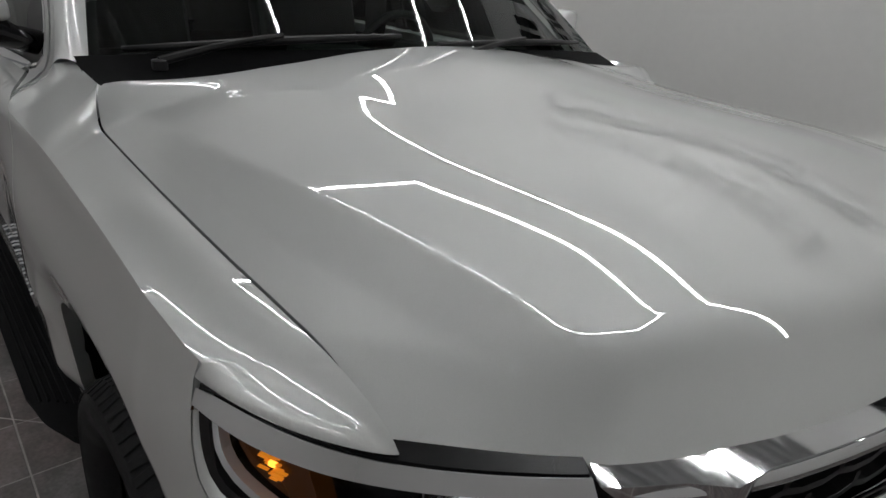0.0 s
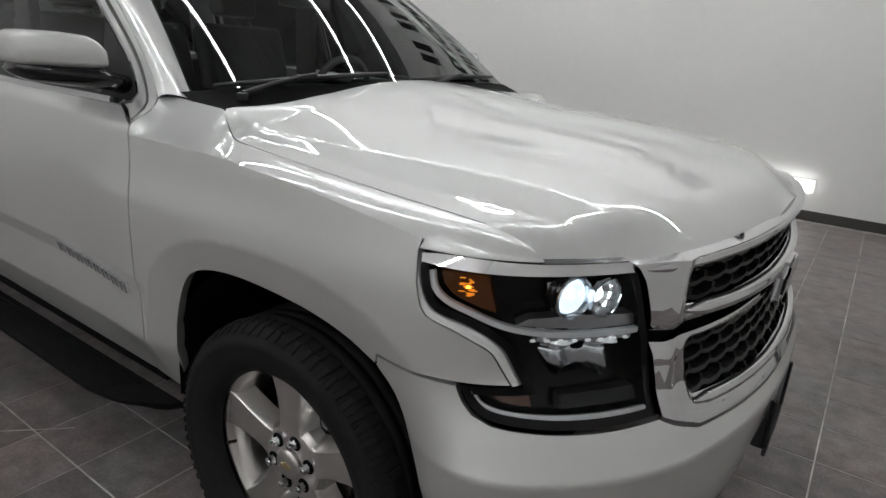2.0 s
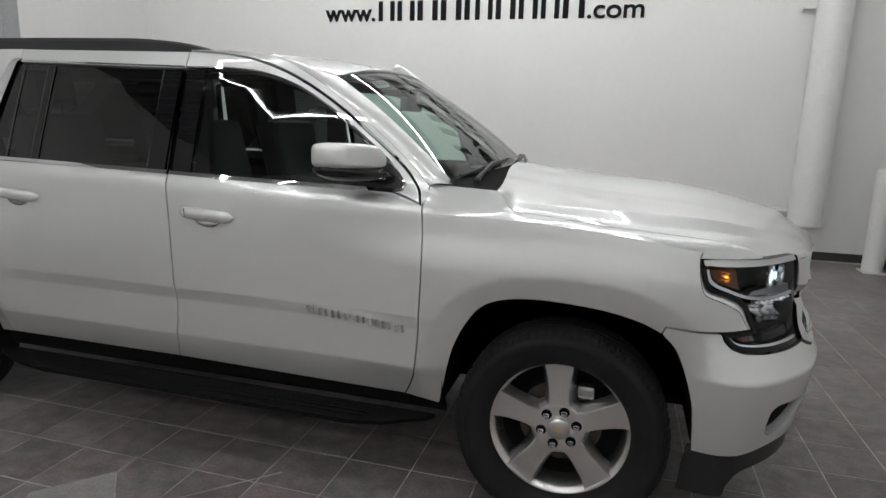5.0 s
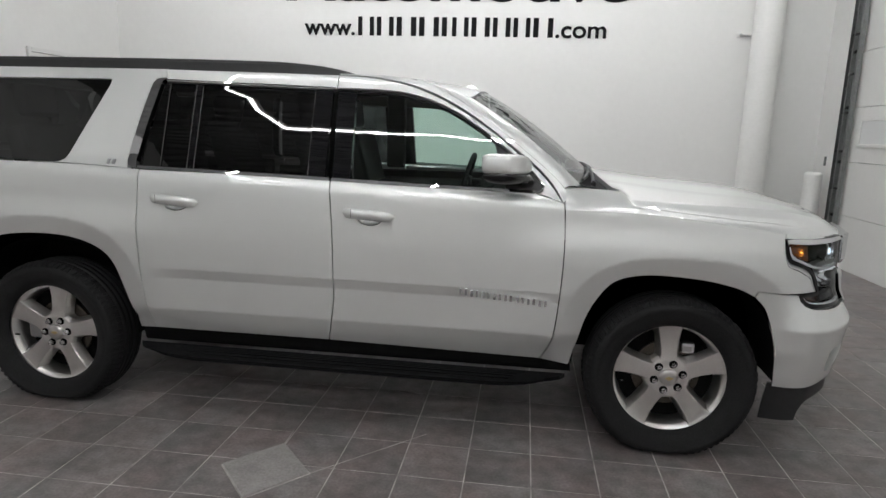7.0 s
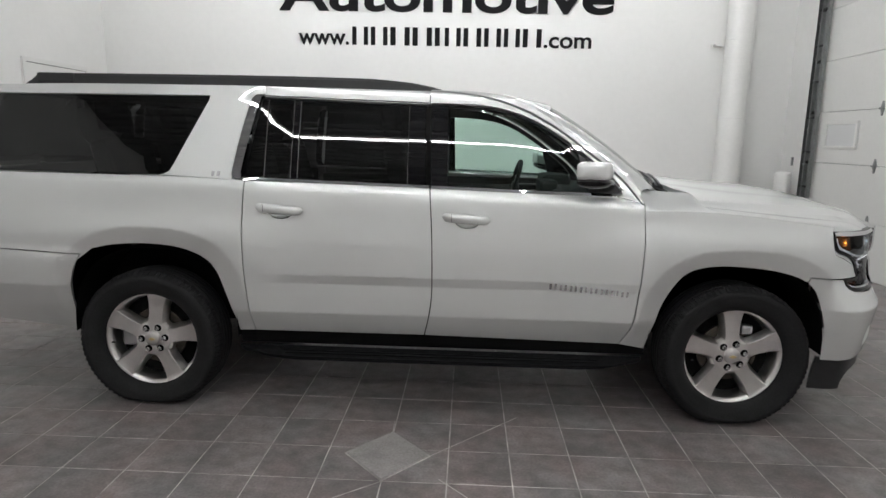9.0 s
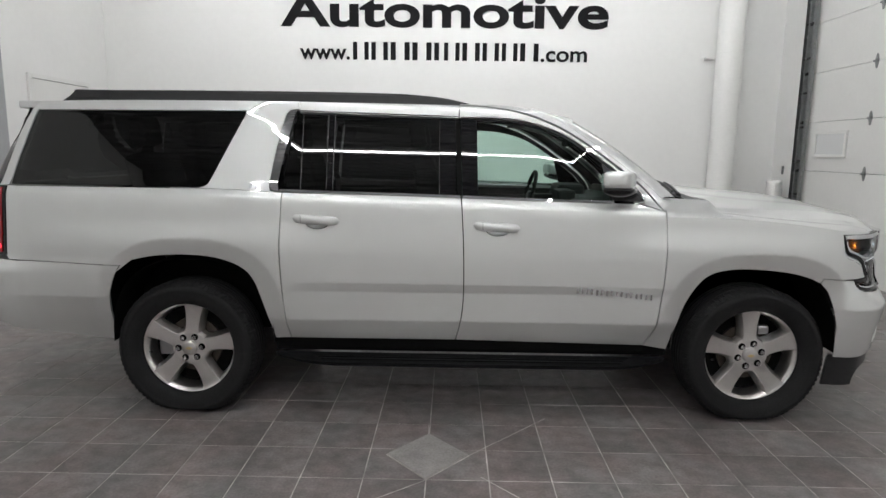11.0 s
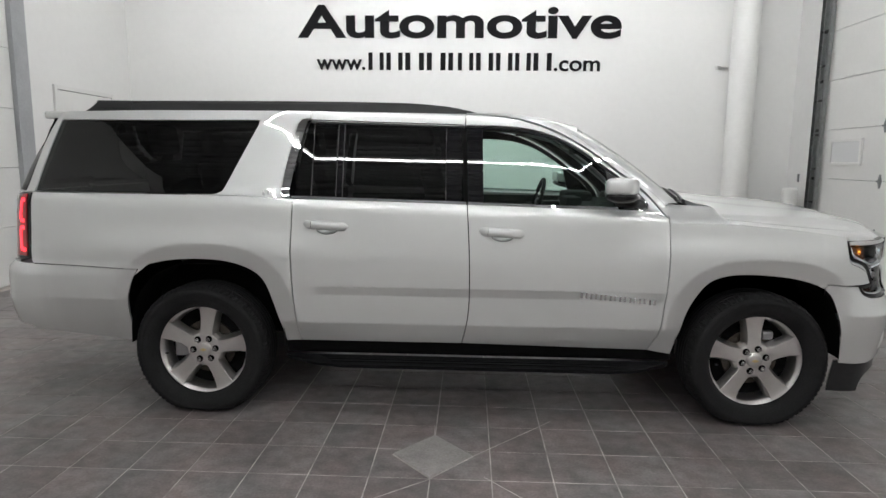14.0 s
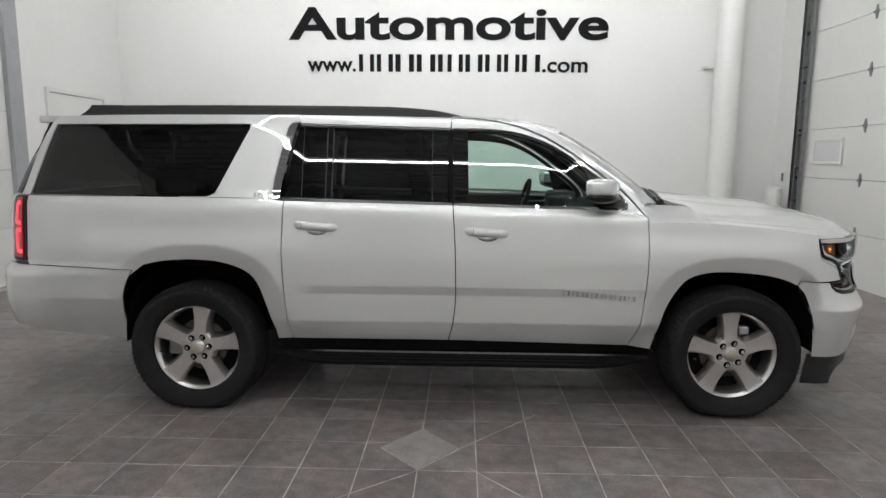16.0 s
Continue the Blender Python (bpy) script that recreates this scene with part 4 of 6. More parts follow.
    # upper flank: quarter window surround, pillars and roof rail in one
    qw = outline([(-4.172, 1.770), (-2.958, 1.776)], [(-2.958, 1.776), (-2.962, 1.75), (-2.984, 1.702), (-3.123, 1.400), (-3.150, 1.355), (-3.192, 1.340)],
                 [(-3.192, 1.340), (-4.284, 1.345)], [(-4.284, 1.345), (-4.262, 1.47), (-4.228, 1.616), (-4.172, 1.770)], step=0.02)
    up = outline([(-4.375, 1.342), (-4.340, 1.50), (-4.29, 1.66), (-4.235, 1.772), (-4.15, 1.822)], [(-4.15, 1.822), (-3.6, 1.833), (-2.655, 1.836)], [(-2.655, 1.836), (-2.648, 1.79)],
                 [(-2.648, 1.79), (-2.70, 1.785), (-2.722, 1.76), (-2.768, 1.550), (-2.796, 1.360), (-2.785, 1.328), (-2.760, 1.320)], [(-2.760, 1.320), (-3.19, 1.336), (-4.297, 1.341), (-4.375, 1.342)], step=0.02)
    rearq = panel("upper_quarter", up, m, PAINT, quarter, holes=[qw], flip=fl, gap=0.0015)
    panel("quarter_window", inset(qw, 0.003), g, GLASS_R, quarter, "dark tinted quarter window", flip=fl, gap=0, depth=0.004, lift=-0.004, step=0.06)
    # bright pillar trim behind the rear door
    ct = outline([(-2.648, 1.786), (-2.700, 1.781), (-2.718, 1.760), (-2.764, 1.550), (-2.792, 1.360), (-2.780, 1.332), (-2.735, 1.324)],
                 [(-2.735, 1.324), (-2.745, 1.36), (-2.715, 1.55), (-2.668, 1.77), (-2.648, 1.786)], step=0.02)
    panel("pillar_trim", ct, m, CHROME, quarter, "polished chrome pillar trim", flip=fl, gap=0, lift=0.004)
    # rear door upper frame and glass
    wtop = lambda x: interp(x, [-2.66, -1.73, -1.50, -1.33, -1.16, -1.0, -0.836, -0.741, -0.66], [1.767, 1.744, 1.739, 1.720, 1.667, 1.576, 1.459, 1.386, 1.308])
    rg = outline([(-2.658, 1.766), (-2.2, wtop(-2.2)), (-1.745, 1.744)], [(-1.745, 1.744), (-1.726, 1.305)], [(-1.726, 1.305), (-2.2, belt(-2.2)), (-2.728, 1.327)], [(-2.728, 1.327), (-2.70, 1.52), (-2.658, 1.766)], step=0.03)
    panel("rear_window", rg, g, GLASS_R, rear, "dark tinted door window", flip=fl, gap=0.001, depth=0.004, lift=-0.010, step=0.06)
    rf = outline([(-2.655, 1.836), (-1.722, 1.822)], [(-1.722, 1.822), (-1.726, 1.746)], [(-1.726, 1.746), (-2.2, wtop(-2.2) + 0.003), (-2.648, 1.770)], [(-2.648, 1.770), (-2.655, 1.836)], step=0.03)
    panel("window_frame", rf, m, PAINT, rear, flip=fl)
    panel("frame_lining", rf, m, CABIN, rear, "dark inner frame lining", flip=fl, gap=-0.004, lift=-0.034, depth=0.012)
    # black uprights over the glass
    for x0, x1 in ((-2.475, -2.445), (-1.835, -1.745)):
        bp = outline([(x0, wtop(x0) - 0.002), (x1, wtop(x1) - 0.002)], [(x1, wtop(x1) - 0.002), (x1 + 0.004, belt(x1) + 0.002)], [(x1 + 0.004, belt(x1) + 0.002), (x0 + 0.004, belt(x0) + 0.002)], [(x0 + 0.004, belt(x0) + 0.002), (x0, wtop(x0) - 0.002)], step=0.05)
        panel("window_post", bp, g, GLOSSBLACK, rear, "gloss black window post", flip=fl, gap=0, lift=-0.004)
    for x0 in (-2.480, -2.443, -2.625, -1.838):
        ed = [(x0, wtop(x0) - 0.003), (x0 + 0.0045, wtop(x0) - 0.003), (x0 + 0.0095, belt(x0) + 0.004), (x0 + 0.005, belt(x0) + 0.004)]
        panel("post_edge", ed, g, BASEB, rear, "thin grey post edge", flip=fl, gap=0, lift=-0.0025, depth=0.002, step=0.1)
    # front door upper frame and glass
    fg = outline([(-1.722, 1.742), (-1.50, 1.737), (-1.33, 1.718), (-1.16, 1.665), (-1.0, 1.574), (-0.836, 1.457), (-0.741, 1.384), (-0.668, 1.308)], [(-0.668, 1.308), (-0.672, 1.285), (-0.70, 1.278)],
                 [(-0.70, 1.278), (-1.2, belt(-1.2)), (-1.706, 1.305)], [(-1.706, 1.305), (-1.722, 1.742)], step=0.025)
    panel("front_window", fg, g, GLASS_F, front, "lightly tinted door window", flip=fl, gap=0.001, depth=0.004, lift=-0.010, step=0.06)
    bp = outline([(-1.716, 1.742), (-1.622, 1.741)], [(-1.622, 1.741), (-1.612, belt(-1.61) + 0.003)], [(-1.612, belt(-1.61) + 0.003), (-1.700, 1.306)], [(-1.700, 1.306), (-1.716, 1.742)], step=0.05)
    panel("window_post", bp, g, GLOSSBLACK, front, "gloss black window post", flip=fl, gap=0, lift=-0.004)
    sail = outline([(-0.905, 1.505), (-0.836, 1.455), (-0.741, 1.382), (-0.670, 1.308)], [(-0.670, 1.308), (-0.675, 1.287), (-0.70, 1.280)], [(-0.70, 1.280), (-0.84, 1.283)], [(-0.84, 1.283), (-0.905, 1.505)], step=0.03)
    panel("mirror_sail", sail, g, BLACK, front, "black mirror corner panel", flip=fl, gap=0, lift=-0.003)
    ff = outline([(-1.722, 1.822), (-1.55, 1.812), (-1.36, 1.778), (-1.18, 1.712), (-1.0, 1.612), (-0.836, 1.494), (-0.70, 1.390), (-0.62, 1.310), (-0.575, 1.245)],
                 [(-0.575, 1.245), (-0.640, 1.264), (-0.690, 1.275)], [(-0.690, 1.275), (-0.664, 1.283), (-0.658, 1.308)], [(-0.658, 1.308), (-0.735, 1.391), (-0.832, 1.464), (-0.996, 1.582), (-1.158, 1.673), (-1.33, 1.726), (-1.50, 1.745), (-1.722, 1.750)],
                 [(-1.722, 1.750), (-1.722, 1.822)], step=0.02)
    panel("window_frame", ff, m, PAINT, front, flip=fl, gap=0.0015)
    panel("frame_lining", ff, m, CABIN, front, "dark inner frame lining", flip=fl, gap=-0.004, lift=-0.034, depth=0.012)
    # bright moulding along the foot of the windows and round the front one
    def ribbon(name, pts, w, par, lift=0.006, material=CHROME):
        c = spline(pts, 0.03)
        lo = inset_open(c, w)
        poly = c + lo[::-1]
        panel(name, poly, m, material, par, "bright window moulding", flip=fl, gap=0, lift=lift, depth=0.01, step=0.05)
    ribbon("moulding", [(-1.700, 1.3105), (-1.2, belt(-1.2) + 0.006), (-0.70, 1.284)], 0.014, front)
    ribbon("moulding", [(-2.73, 1.334), (-2.2, belt(-2.2) + 0.007), (-1.712, 1.3115)], 0.014, rear)
    ribbon("moulding", [(-0.70, 1.284), (-0.672, 1.290), (-0.664, 1.308), (-0.741, 1.392), (-0.836, 1.465), (-1.0, 1.582), (-1.16, 1.673), (-1.33, 1.727), (-1.50, 1.746), (-1.716, 1.7495)], 0.007, front, 0.003)
    ribbon("moulding", [(-1.73, 1.7515), (-2.2, wtop(-2.2) + 0.008), (-2.648, 1.775)], 0.007, rear, 0.003)

    # windscreen pillar: flank side, then round to the glass
    pl = outline([(-0.565, 1.238), (-0.610, 1.308), (-0.69, 1.394), (-0.826, 1.498), (-0.99, 1.616), (-1.17, 1.717), (-1.35, 1.783), (-1.55, 1.817), (-1.722, 1.826)],
                 [(-1.722, 1.826), (-1.722, 1.832)], [(-1.722, 1.832), (-1.5, 1.829), (-1.32, 1.806), (-1.14, 1.737), (-0.955, 1.622), (-0.78, 1.492), (-0.62, 1.365), (-0.560, 1.305)],
                 [(-0.560, 1.305), (-0.552, 1.26), (-0.565, 1.238)], step=0.02)
    pil = panel("pillar", pl, m, PAINT, car, flip=fl, gap=0.0015)
    rows = []
    edge = spline([(-0.560, 1.305), (-0.62, 1.365), (-0.78, 1.492), (-0.955, 1.622), (-1.14, 1.737), (-1.32, 1.806)], 0.03)
    for i, (x, z) in enumerate(edge):
        a = Vector(side(x, z, sgn))
        a0 = Vector(side(x - 0.01, z - 0.012, sgn))
        if x > -1.14:
            w = (x + 0.56) / -0.58
            b, b0 = Vector(screen(sgn, w)), Vector(screen(sgn * 0.97, w))
        else:
            xr = -1.05 + (x + 1.14) / 0.18 * 0.28
            b, b0 = [Vector((xr, q * roof_edge_y(xr) * sgn, roof_z(xr, q * roof_edge_y(xr)) - 0.001)) for q in (0.995, 0.96)]
        row = []
        d0, d1 = (a - a0).normalized() * 0.10, (b0 - b).normalized() * 0.06
        for j in range(9):
            t = j / 8
            row.append(tuple((2 * t ** 3 - 3 * t ** 2 + 1) * a + (t ** 3 - 2 * t ** 2 + t) * d0 + (-2 * t ** 3 + 3 * t ** 2) * b + (t ** 3 - t ** 2) * d1))
        rows.append(row)
    strip("pillar_face", rows, PAINT, pil)
    strip("pillar_lining", [[(x - 0.012, y - 0.022 * sgn, z - 0.016) for x, y, z in r] for r in rows], CABIN, pil, "dark inner pillar lining")
    return {"wing": f, "front": front, "rear": rear, "quarter": quarter, "pillar": pil}


def inset_open(c, w):
    out = []
    for i in range(len(c)):
        a, b = c[max(i - 1, 0)], c[min(i + 1, len(c) - 1)]
        d = Vector((b[0] - a[0], b[1] - a[1])).normalized()
        out.append((c[i][0] + d.y * w, c[i][1] - d.x * w))
    return out


def ring(k, cx, cz, rx, rz):
    """A line of constant distance round a wheel arch."""
    return [(cx + rx * k * math.copysign(abs(math.cos(a)) ** (2 / 2.7), math.cos(a)), cz + rz * k * abs(math.sin(a)) ** (2 / 2.7)) for a in [math.pi * (0.02 + 0.96 * i / 70) for i in range(71)]]


ARCH_LINES = [ring(k, *c) for c in ARCH for k in (1.08, 1.165, 1.205)]
PRESS_LINES = [[(-2.74 + 0.035 * i, z) for i in range(64)] for z in (0.576, 0.593, 0.750, 0.760, 0.802, 0.812, 1.235, 1.262, 1.29)]
SIDES = {s: flank(s) for s in (-1, 1)}

# hood
hy = [(x, -hood_edge_y(x)) for x in (-0.236, 0.1, 0.45, 0.56, 0.642)]
lipc = [(lip_x(y), y) for y in (-0.885, -0.775, -0.66, -0.55, -0.40, -0.2, 0)]
rearc = [(-0.236, 0.900), (-0.270, 0.8945), (-0.288, 0.885), (-0.299, 0.872)]
hood_poly = outline(hy, lipc + [(x, -y) for x, y in lipc[::-1][1:]], [(x, -y) for x, y in hy[::-1]], rearc, [(-0.299, 0.874), (-0.33, 0.55), (-0.36, 0.25), (-0.365, 0), (-0.36, -0.25), (-0.33, -0.55), (-0.299, -0.874)], [(x, -y) for x, y in rearc[::-1]], step=0.02)
hood = panel("hood", hood_poly, hood_map, PAINT, car, "silver hood with a raised middle", grid=(0.012, 0.012), gap=0.002, depth=0.025, lines=[[(-0.26 + 0.01 * k, q * g(-0.26 + 0.01 * k)) for k in range(98)] for g in (ridge_a, ridge_b) for q in (-1, 1)])

# roof
roof_poly = outline([(-4.28, -0.715), (-2.5, -0.717), (-1.75, -0.715), (-1.33, -0.705), (-1.15, -0.700), (-1.050, -0.692)], [(-1.050, -0.692), (-1.033, -0.60), (-1.022, -0.40), (-1.012, -0.2), (-1.008, 0), (-1.012, 0.2), (-1.022, 0.40), (-1.033, 0.60), (-1.050, 0.692)],
                    [(-1.050, 0.692), (-1.15, 0.700), (-1.33, 0.705), (-1.75, 0.715), (-2.5, 0.717), (-4.28, 0.715)], [(-4.28, 0.715), (-4.34, 0.4), (-4.36, 0), (-4.34, -0.4), (-4.28, -0.715)], step=0.04)
roof = panel("roof", roof_poly, lambda x, y: (x, y, roof_z(x, y)), PAINT, car, gap=0, step=0.06)
rim_poly = [(v, w) for v, w in outline([(-1, 0), (1, 0)], [(1, 0), (1, 1)], [(1, 1), (-1, 1)], [(-1, 1), (-1, 0)], step=0.06)]
windscreen = panel("windshield", rim_poly, screen, GLASS_W, car, "clear green-tinted windshield", gap=0.0, depth=0.006, grid=(0.08, 0.06))

# near-black filler for the shade inside the lower body, wheel housings and underside
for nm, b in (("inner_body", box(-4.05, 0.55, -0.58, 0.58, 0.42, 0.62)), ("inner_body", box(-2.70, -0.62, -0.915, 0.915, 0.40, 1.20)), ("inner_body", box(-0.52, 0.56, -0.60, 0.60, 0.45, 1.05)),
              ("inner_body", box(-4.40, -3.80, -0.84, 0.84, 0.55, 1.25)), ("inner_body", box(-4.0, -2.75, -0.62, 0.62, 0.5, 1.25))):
    part(nm, b, SHADEBLACK, car, "near-black filler for the shade inside the body")
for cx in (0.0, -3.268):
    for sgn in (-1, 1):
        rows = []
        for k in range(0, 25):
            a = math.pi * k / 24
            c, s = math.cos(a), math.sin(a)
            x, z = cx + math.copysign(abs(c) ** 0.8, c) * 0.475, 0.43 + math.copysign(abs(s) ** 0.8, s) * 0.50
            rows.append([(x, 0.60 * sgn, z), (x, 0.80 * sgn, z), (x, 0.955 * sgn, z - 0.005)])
        strip("wheel_liner", rows, SHADEBLACK, car, "black wheel housing")
        part("wheel_liner", box(cx - 0.52, cx + 0.52, min(0.56 * sgn, 0.60 * sgn), max(0.56 * sgn, 0.60 * sgn), 0.42, 0.95), SHADEBLACK, car)


# ---------------------------------------------------------------- bumpers, lamps, grille
def both(s, z):
    """Round the whole front: s below 0 is the car's left."""
    return skin(s, z, -1) if s >= 0 else skin(-s, z, 1)


UE = float(ARC[-1])


def behind(s, z):
    return skin(UE - s, z, -1) if s >= 0 else skin(UE + s, z, 1)


def mirror_poly(half):
    return half + [(-s, z) for s, z in half[::-1] if abs(s) > 1e-6]


half = outline([(0, 0.733), (uy(-0.3), 0.737), (uy(-0.588), 0.748)], [(uy(-0.588), 0.748), (uy(-0.650), 0.768), (uy(-0.684), 0.787)],
               [(uy(-0.684), 0.787), (uy(-0.78), 0.784), (ux(0.715), 0.784), (ux(0.66), 0.788), (ux(0.592), 0.797), (ux(0.560), 0.811), (ux(0.540), 0.833), (ux(0.527), 0.8625)], [(ux(0.527), 0.8625), (ux(0.345), 0.872)],
               [(ux(x), z) for x, z in [(0.345, 0.872)] + F_ARCH2], [(ux(0.487), 0.395), (ux(0.60), 0.402), (uy(-0.8), 0.425), (uy(-0.5), 0.435), (0, 0.435)], step=0.02)
bumper_poly = mirror_poly(half)
vent_r = outline([(ux(0.715), 0.590), (uy(-0.76), 0.585), (uy(-0.665), 0.575)], [(uy(-0.665), 0.575), (uy(-0.655), 0.552)], [(uy(-0.655), 0.552), (uy(-0.76), 0.505), (ux(0.715), 0.470)],
                 [(ux(0.715), 0.470), (ux(0.690), 0.490), (ux(0.690), 0.570), (ux(0.715), 0.590)], step=0.02)
vent_l = [(-s, z) for s, z in vent_r]
bumper = panel("front_bumper", bumper_poly, both, PAINT, car, holes=[vent_r, vent_l], flip=True, step=0.03, depth=0.03, lines=[[(x * 0.03, z) for x in range(-50, 51)] for z in (0.686, 0.706, 0.78, 0.80)])
for v, k in ((vent_r, 1), (vent_l, -1)):
    # The cavity's shade is put in as a near-black sheet set back.
    panel("vent", v, both, SHADEBLACK, bumper, "near-black sheet for the vent's shade", flip=True, gap=-0.004, lift=-0.03, step=0.05, depth=0.0)
valance = mirror_poly(outline([(0, 0.445), (uy(-0.8), 0.435), (ux(0.60), 0.412), (ux(0.47), 0.405)], [(ux(0.47), 0.405), (ux(0.462), 0.33), (ux(0.455), 0.216)], [(ux(0.455), 0.216), (ux(0.600), 0.228)],
                              [(ux(0.600), 0.228), (ux(0.628), 0.31), (uy(-0.8), 0.335), (0, 0.34)], step=0.03))
panel("air_dam", valance, lambda s, z: (*both(s, 0.40 + 0.2 * (z - 0.40))[:2], z), BLACK, car, "black plastic air dam", flip=True, lift=-0.012, depth=0.02, gap=0, step=0.05)
# black plate bracket on the bumper's middle
br = part("plate_bracket", merge(box(0.985, 1.022, -0.14, 0.14, 0.475, 0.63, 0.006, 2), box(1.020, 1.031, -0.155, 0.155, 0.462, 0.484, 0.004), box(1.020, 1.031, -0.155, -0.135, 0.486, 0.635, 0.004), box(1.020, 1.031, 0.135, 0.155, 0.486, 0.635, 0.004)), BLACK, bumper, "black number plate bracket")

rear_half = outline([(0, 0.925), (UE - ux(-4.47), 0.922)], [(UE - ux(-4.47), 0.922), (UE - ux(-4.30), 0.915), (UE - ux(-3.95), 0.903), (UE - ux(-3.655), 0.890)],
                    [(UE - ux(x), z) for x, z in [(-3.655, 0.890), (-3.700, 0.81), (-3.733, 0.704), (-3.752, 0.557), (-3.747, 0.414)]],
                    [(UE - ux(-3.747), 0.414), (UE - ux(-4.227), 0.474), (UE - ux(-4.347), 0.502), (UE - ux(-4.45), 0.53), (0, 0.53)], step=0.03)
rbump = panel("rear_bumper", mirror_poly(rear_half), behind, PAINT, car, flip=False, depth=0.03, step=0.04, lines=[[(x * 0.03, z) for x in range(-60, 61)] for z in (0.696, 0.714)])
gate = mirror_poly(outline([(0, 0.93), (UE - ux(-4.46), 0.93)], [(UE - ux(-4.46), 0.93), (UE - ux(-4.44), 1.34)], [(UE - ux(-4.44), 1.34), (0, 1.34)], step=0.05))
tgate = panel("tailgate", gate, behind, PAINT, car, flip=False, step=0.08)
gate2 = mirror_poly(outline([(0, 1.345), (UE - ux(-4.38), 1.345)], [(UE - ux(-4.38), 1.345), (UE - ux(-4.30), 1.79)], [(UE - ux(-4.30), 1.79), (0, 1.80)], step=0.05))
panel("rear_glass", gate2, behind, GLASS_R, tgate, "dark tinted tailgate window", flip=False, step=0.08)
sp = merge(box(-4.36, -4.12, -0.70, 0.70, 1.782, 1.826, 0.012, 3))
part("spoiler", sp, PAINT, car, smooth=True)

for sgn in (-1, 1):
    fm, fl = mk_skin(sgn), sgn < 0
    tl = outline([(ux(-4.302), 1.338), (ux(-4.40), 1.338), (ux(-4.455), 1.33)], [(ux(-4.455), 1.33), (ux(-4.48), 1.15), (ux(-4.46), 0.935)], [(ux(-4.46), 0.935), (ux(-4.320), 0.935)], [(ux(-4.320), 0.935), (ux(-4.309), 1.149), (ux(-4.302), 1.338)], step=0.03)
    lamp = panel("tail_lamp", tl, fm, GLOSSBLACK, car, "red tail lamp in a black housing, lit", flip=fl, depth=0.03)

    def urib(name, pts, w, mt, par, lift, label="", depth=0.012):
        c = spline(pts, 0.012)
        lo = inset_open(c, w)
        return panel(name, c + lo[::-1], fm, mt, par, label, gap=0, lift=lift, depth=depth, step=0.05, flip=fl)

    panel("red_lens", outline([(ux(-4.335), 1.325), (ux(-4.42), 1.32)], [(ux(-4.42), 1.32), (ux(-4.455), 1.15), (ux(-4.43), 0.955)], [(ux(-4.43), 0.955), (ux(-4.345), 0.955)], [(ux(-4.345), 0.955), (ux(-4.335), 1.325)], step=0.03), fm, REDLENS, lamp, flip=fl, gap=0, lift=0.006, depth=0.01)
    urib("light_guide", [(ux(-4.35), 1.30), (ux(-4.385), 1.295), (ux(-4.40), 1.24), (ux(-4.405), 1.165), (ux(-4.36), 1.155)], 0.022, REDLIT, lamp, 0.009, "glowing red light guide")
    urib("light_guide", [(ux(-4.36), 1.135), (ux(-4.405), 1.125), (ux(-4.405), 1.05), (ux(-4.395), 0.99), (ux(-4.35), 0.98)], 0.022, REDLIT, lamp, 0.009, "glowing red light guide")

    # headlamp
    HL = outline([(ux(0.437), 1.118), (ux(0.549), 1.1225), (ux(0.647), 1.1225), (uy(-0.776), 1.126)], [(uy(-0.776), 1.126), (uy(-0.75), 1.087), (uy(-0.720), 0.983), (uy(-0.697), 0.88), (uy(-0.687), 0.792)],
                 [(uy(-0.687), 0.792), (uy(-0.78), 0.789), (ux(0.715), 0.789), (ux(0.66), 0.793), (ux(0.595), 0.802), (ux(0.565), 0.815), (ux(0.545), 0.837), (ux(0.531), 0.863)], [(ux(0.531), 0.863), (ux(0.58), 0.8635), (ux(0.640), 0.868)],
                 [(ux(x), z) for x, z in [(0.640, 0.868), (0.623, 0.903), (0.604, 0.942), (0.575, 0.968), (0.530, 0.990), (0.475, 1.008), (0.453, 1.036), (0.4415, 1.076), (0.437, 1.118)]], step=0.012)
    head = panel("headlight", HL, fm, SMOKE, car, "clear headlamp with black housing and chrome strip, lit", flip=fl, gap=0.001, lift=-0.060, step=0.03, depth=0.0)
    ringin = inset(HL, 0.017)
    panel("bezel", HL, fm, SMOKE, head, "gloss black lamp bezel", holes=[ringin], flip=fl, gap=0.0005, lift=-0.004, depth=0.06, step=0.05)
    panel("lens", inset(HL, 0.0165), fm, LENS, head, "clear plastic lamp lens", flip=fl, gap=0, lift=-0.0012, depth=0.0, step=0.02)
    panel("chrome_strip", outline([(ux(0.442), 1.117), (ux(0.5), 1.1215), (ux(0.647), 1.1215), (uy(-0.775), 1.125)], [(uy(-0.775), 1.125), (uy(-0.770), 1.106)], [(uy(-0.770), 1.106), (ux(0.651), 1.101), (ux(0.573), 1.099), (ux(0.508), 1.099), (ux(0.446), 1.102)], [(ux(0.446), 1.097), (ux(0.442), 1.117)], step=0.012),
          lambda u, z: tuple(Vector(fm(u, z)) + Vector((around(u)[2], -around(u)[3] * sgn, 0)) * (0.010 * (1.122 - z) / 0.03)), CHROME, head, "chrome strip", flip=fl, gap=0, lift=0.002, depth=0.03, step=0.015)
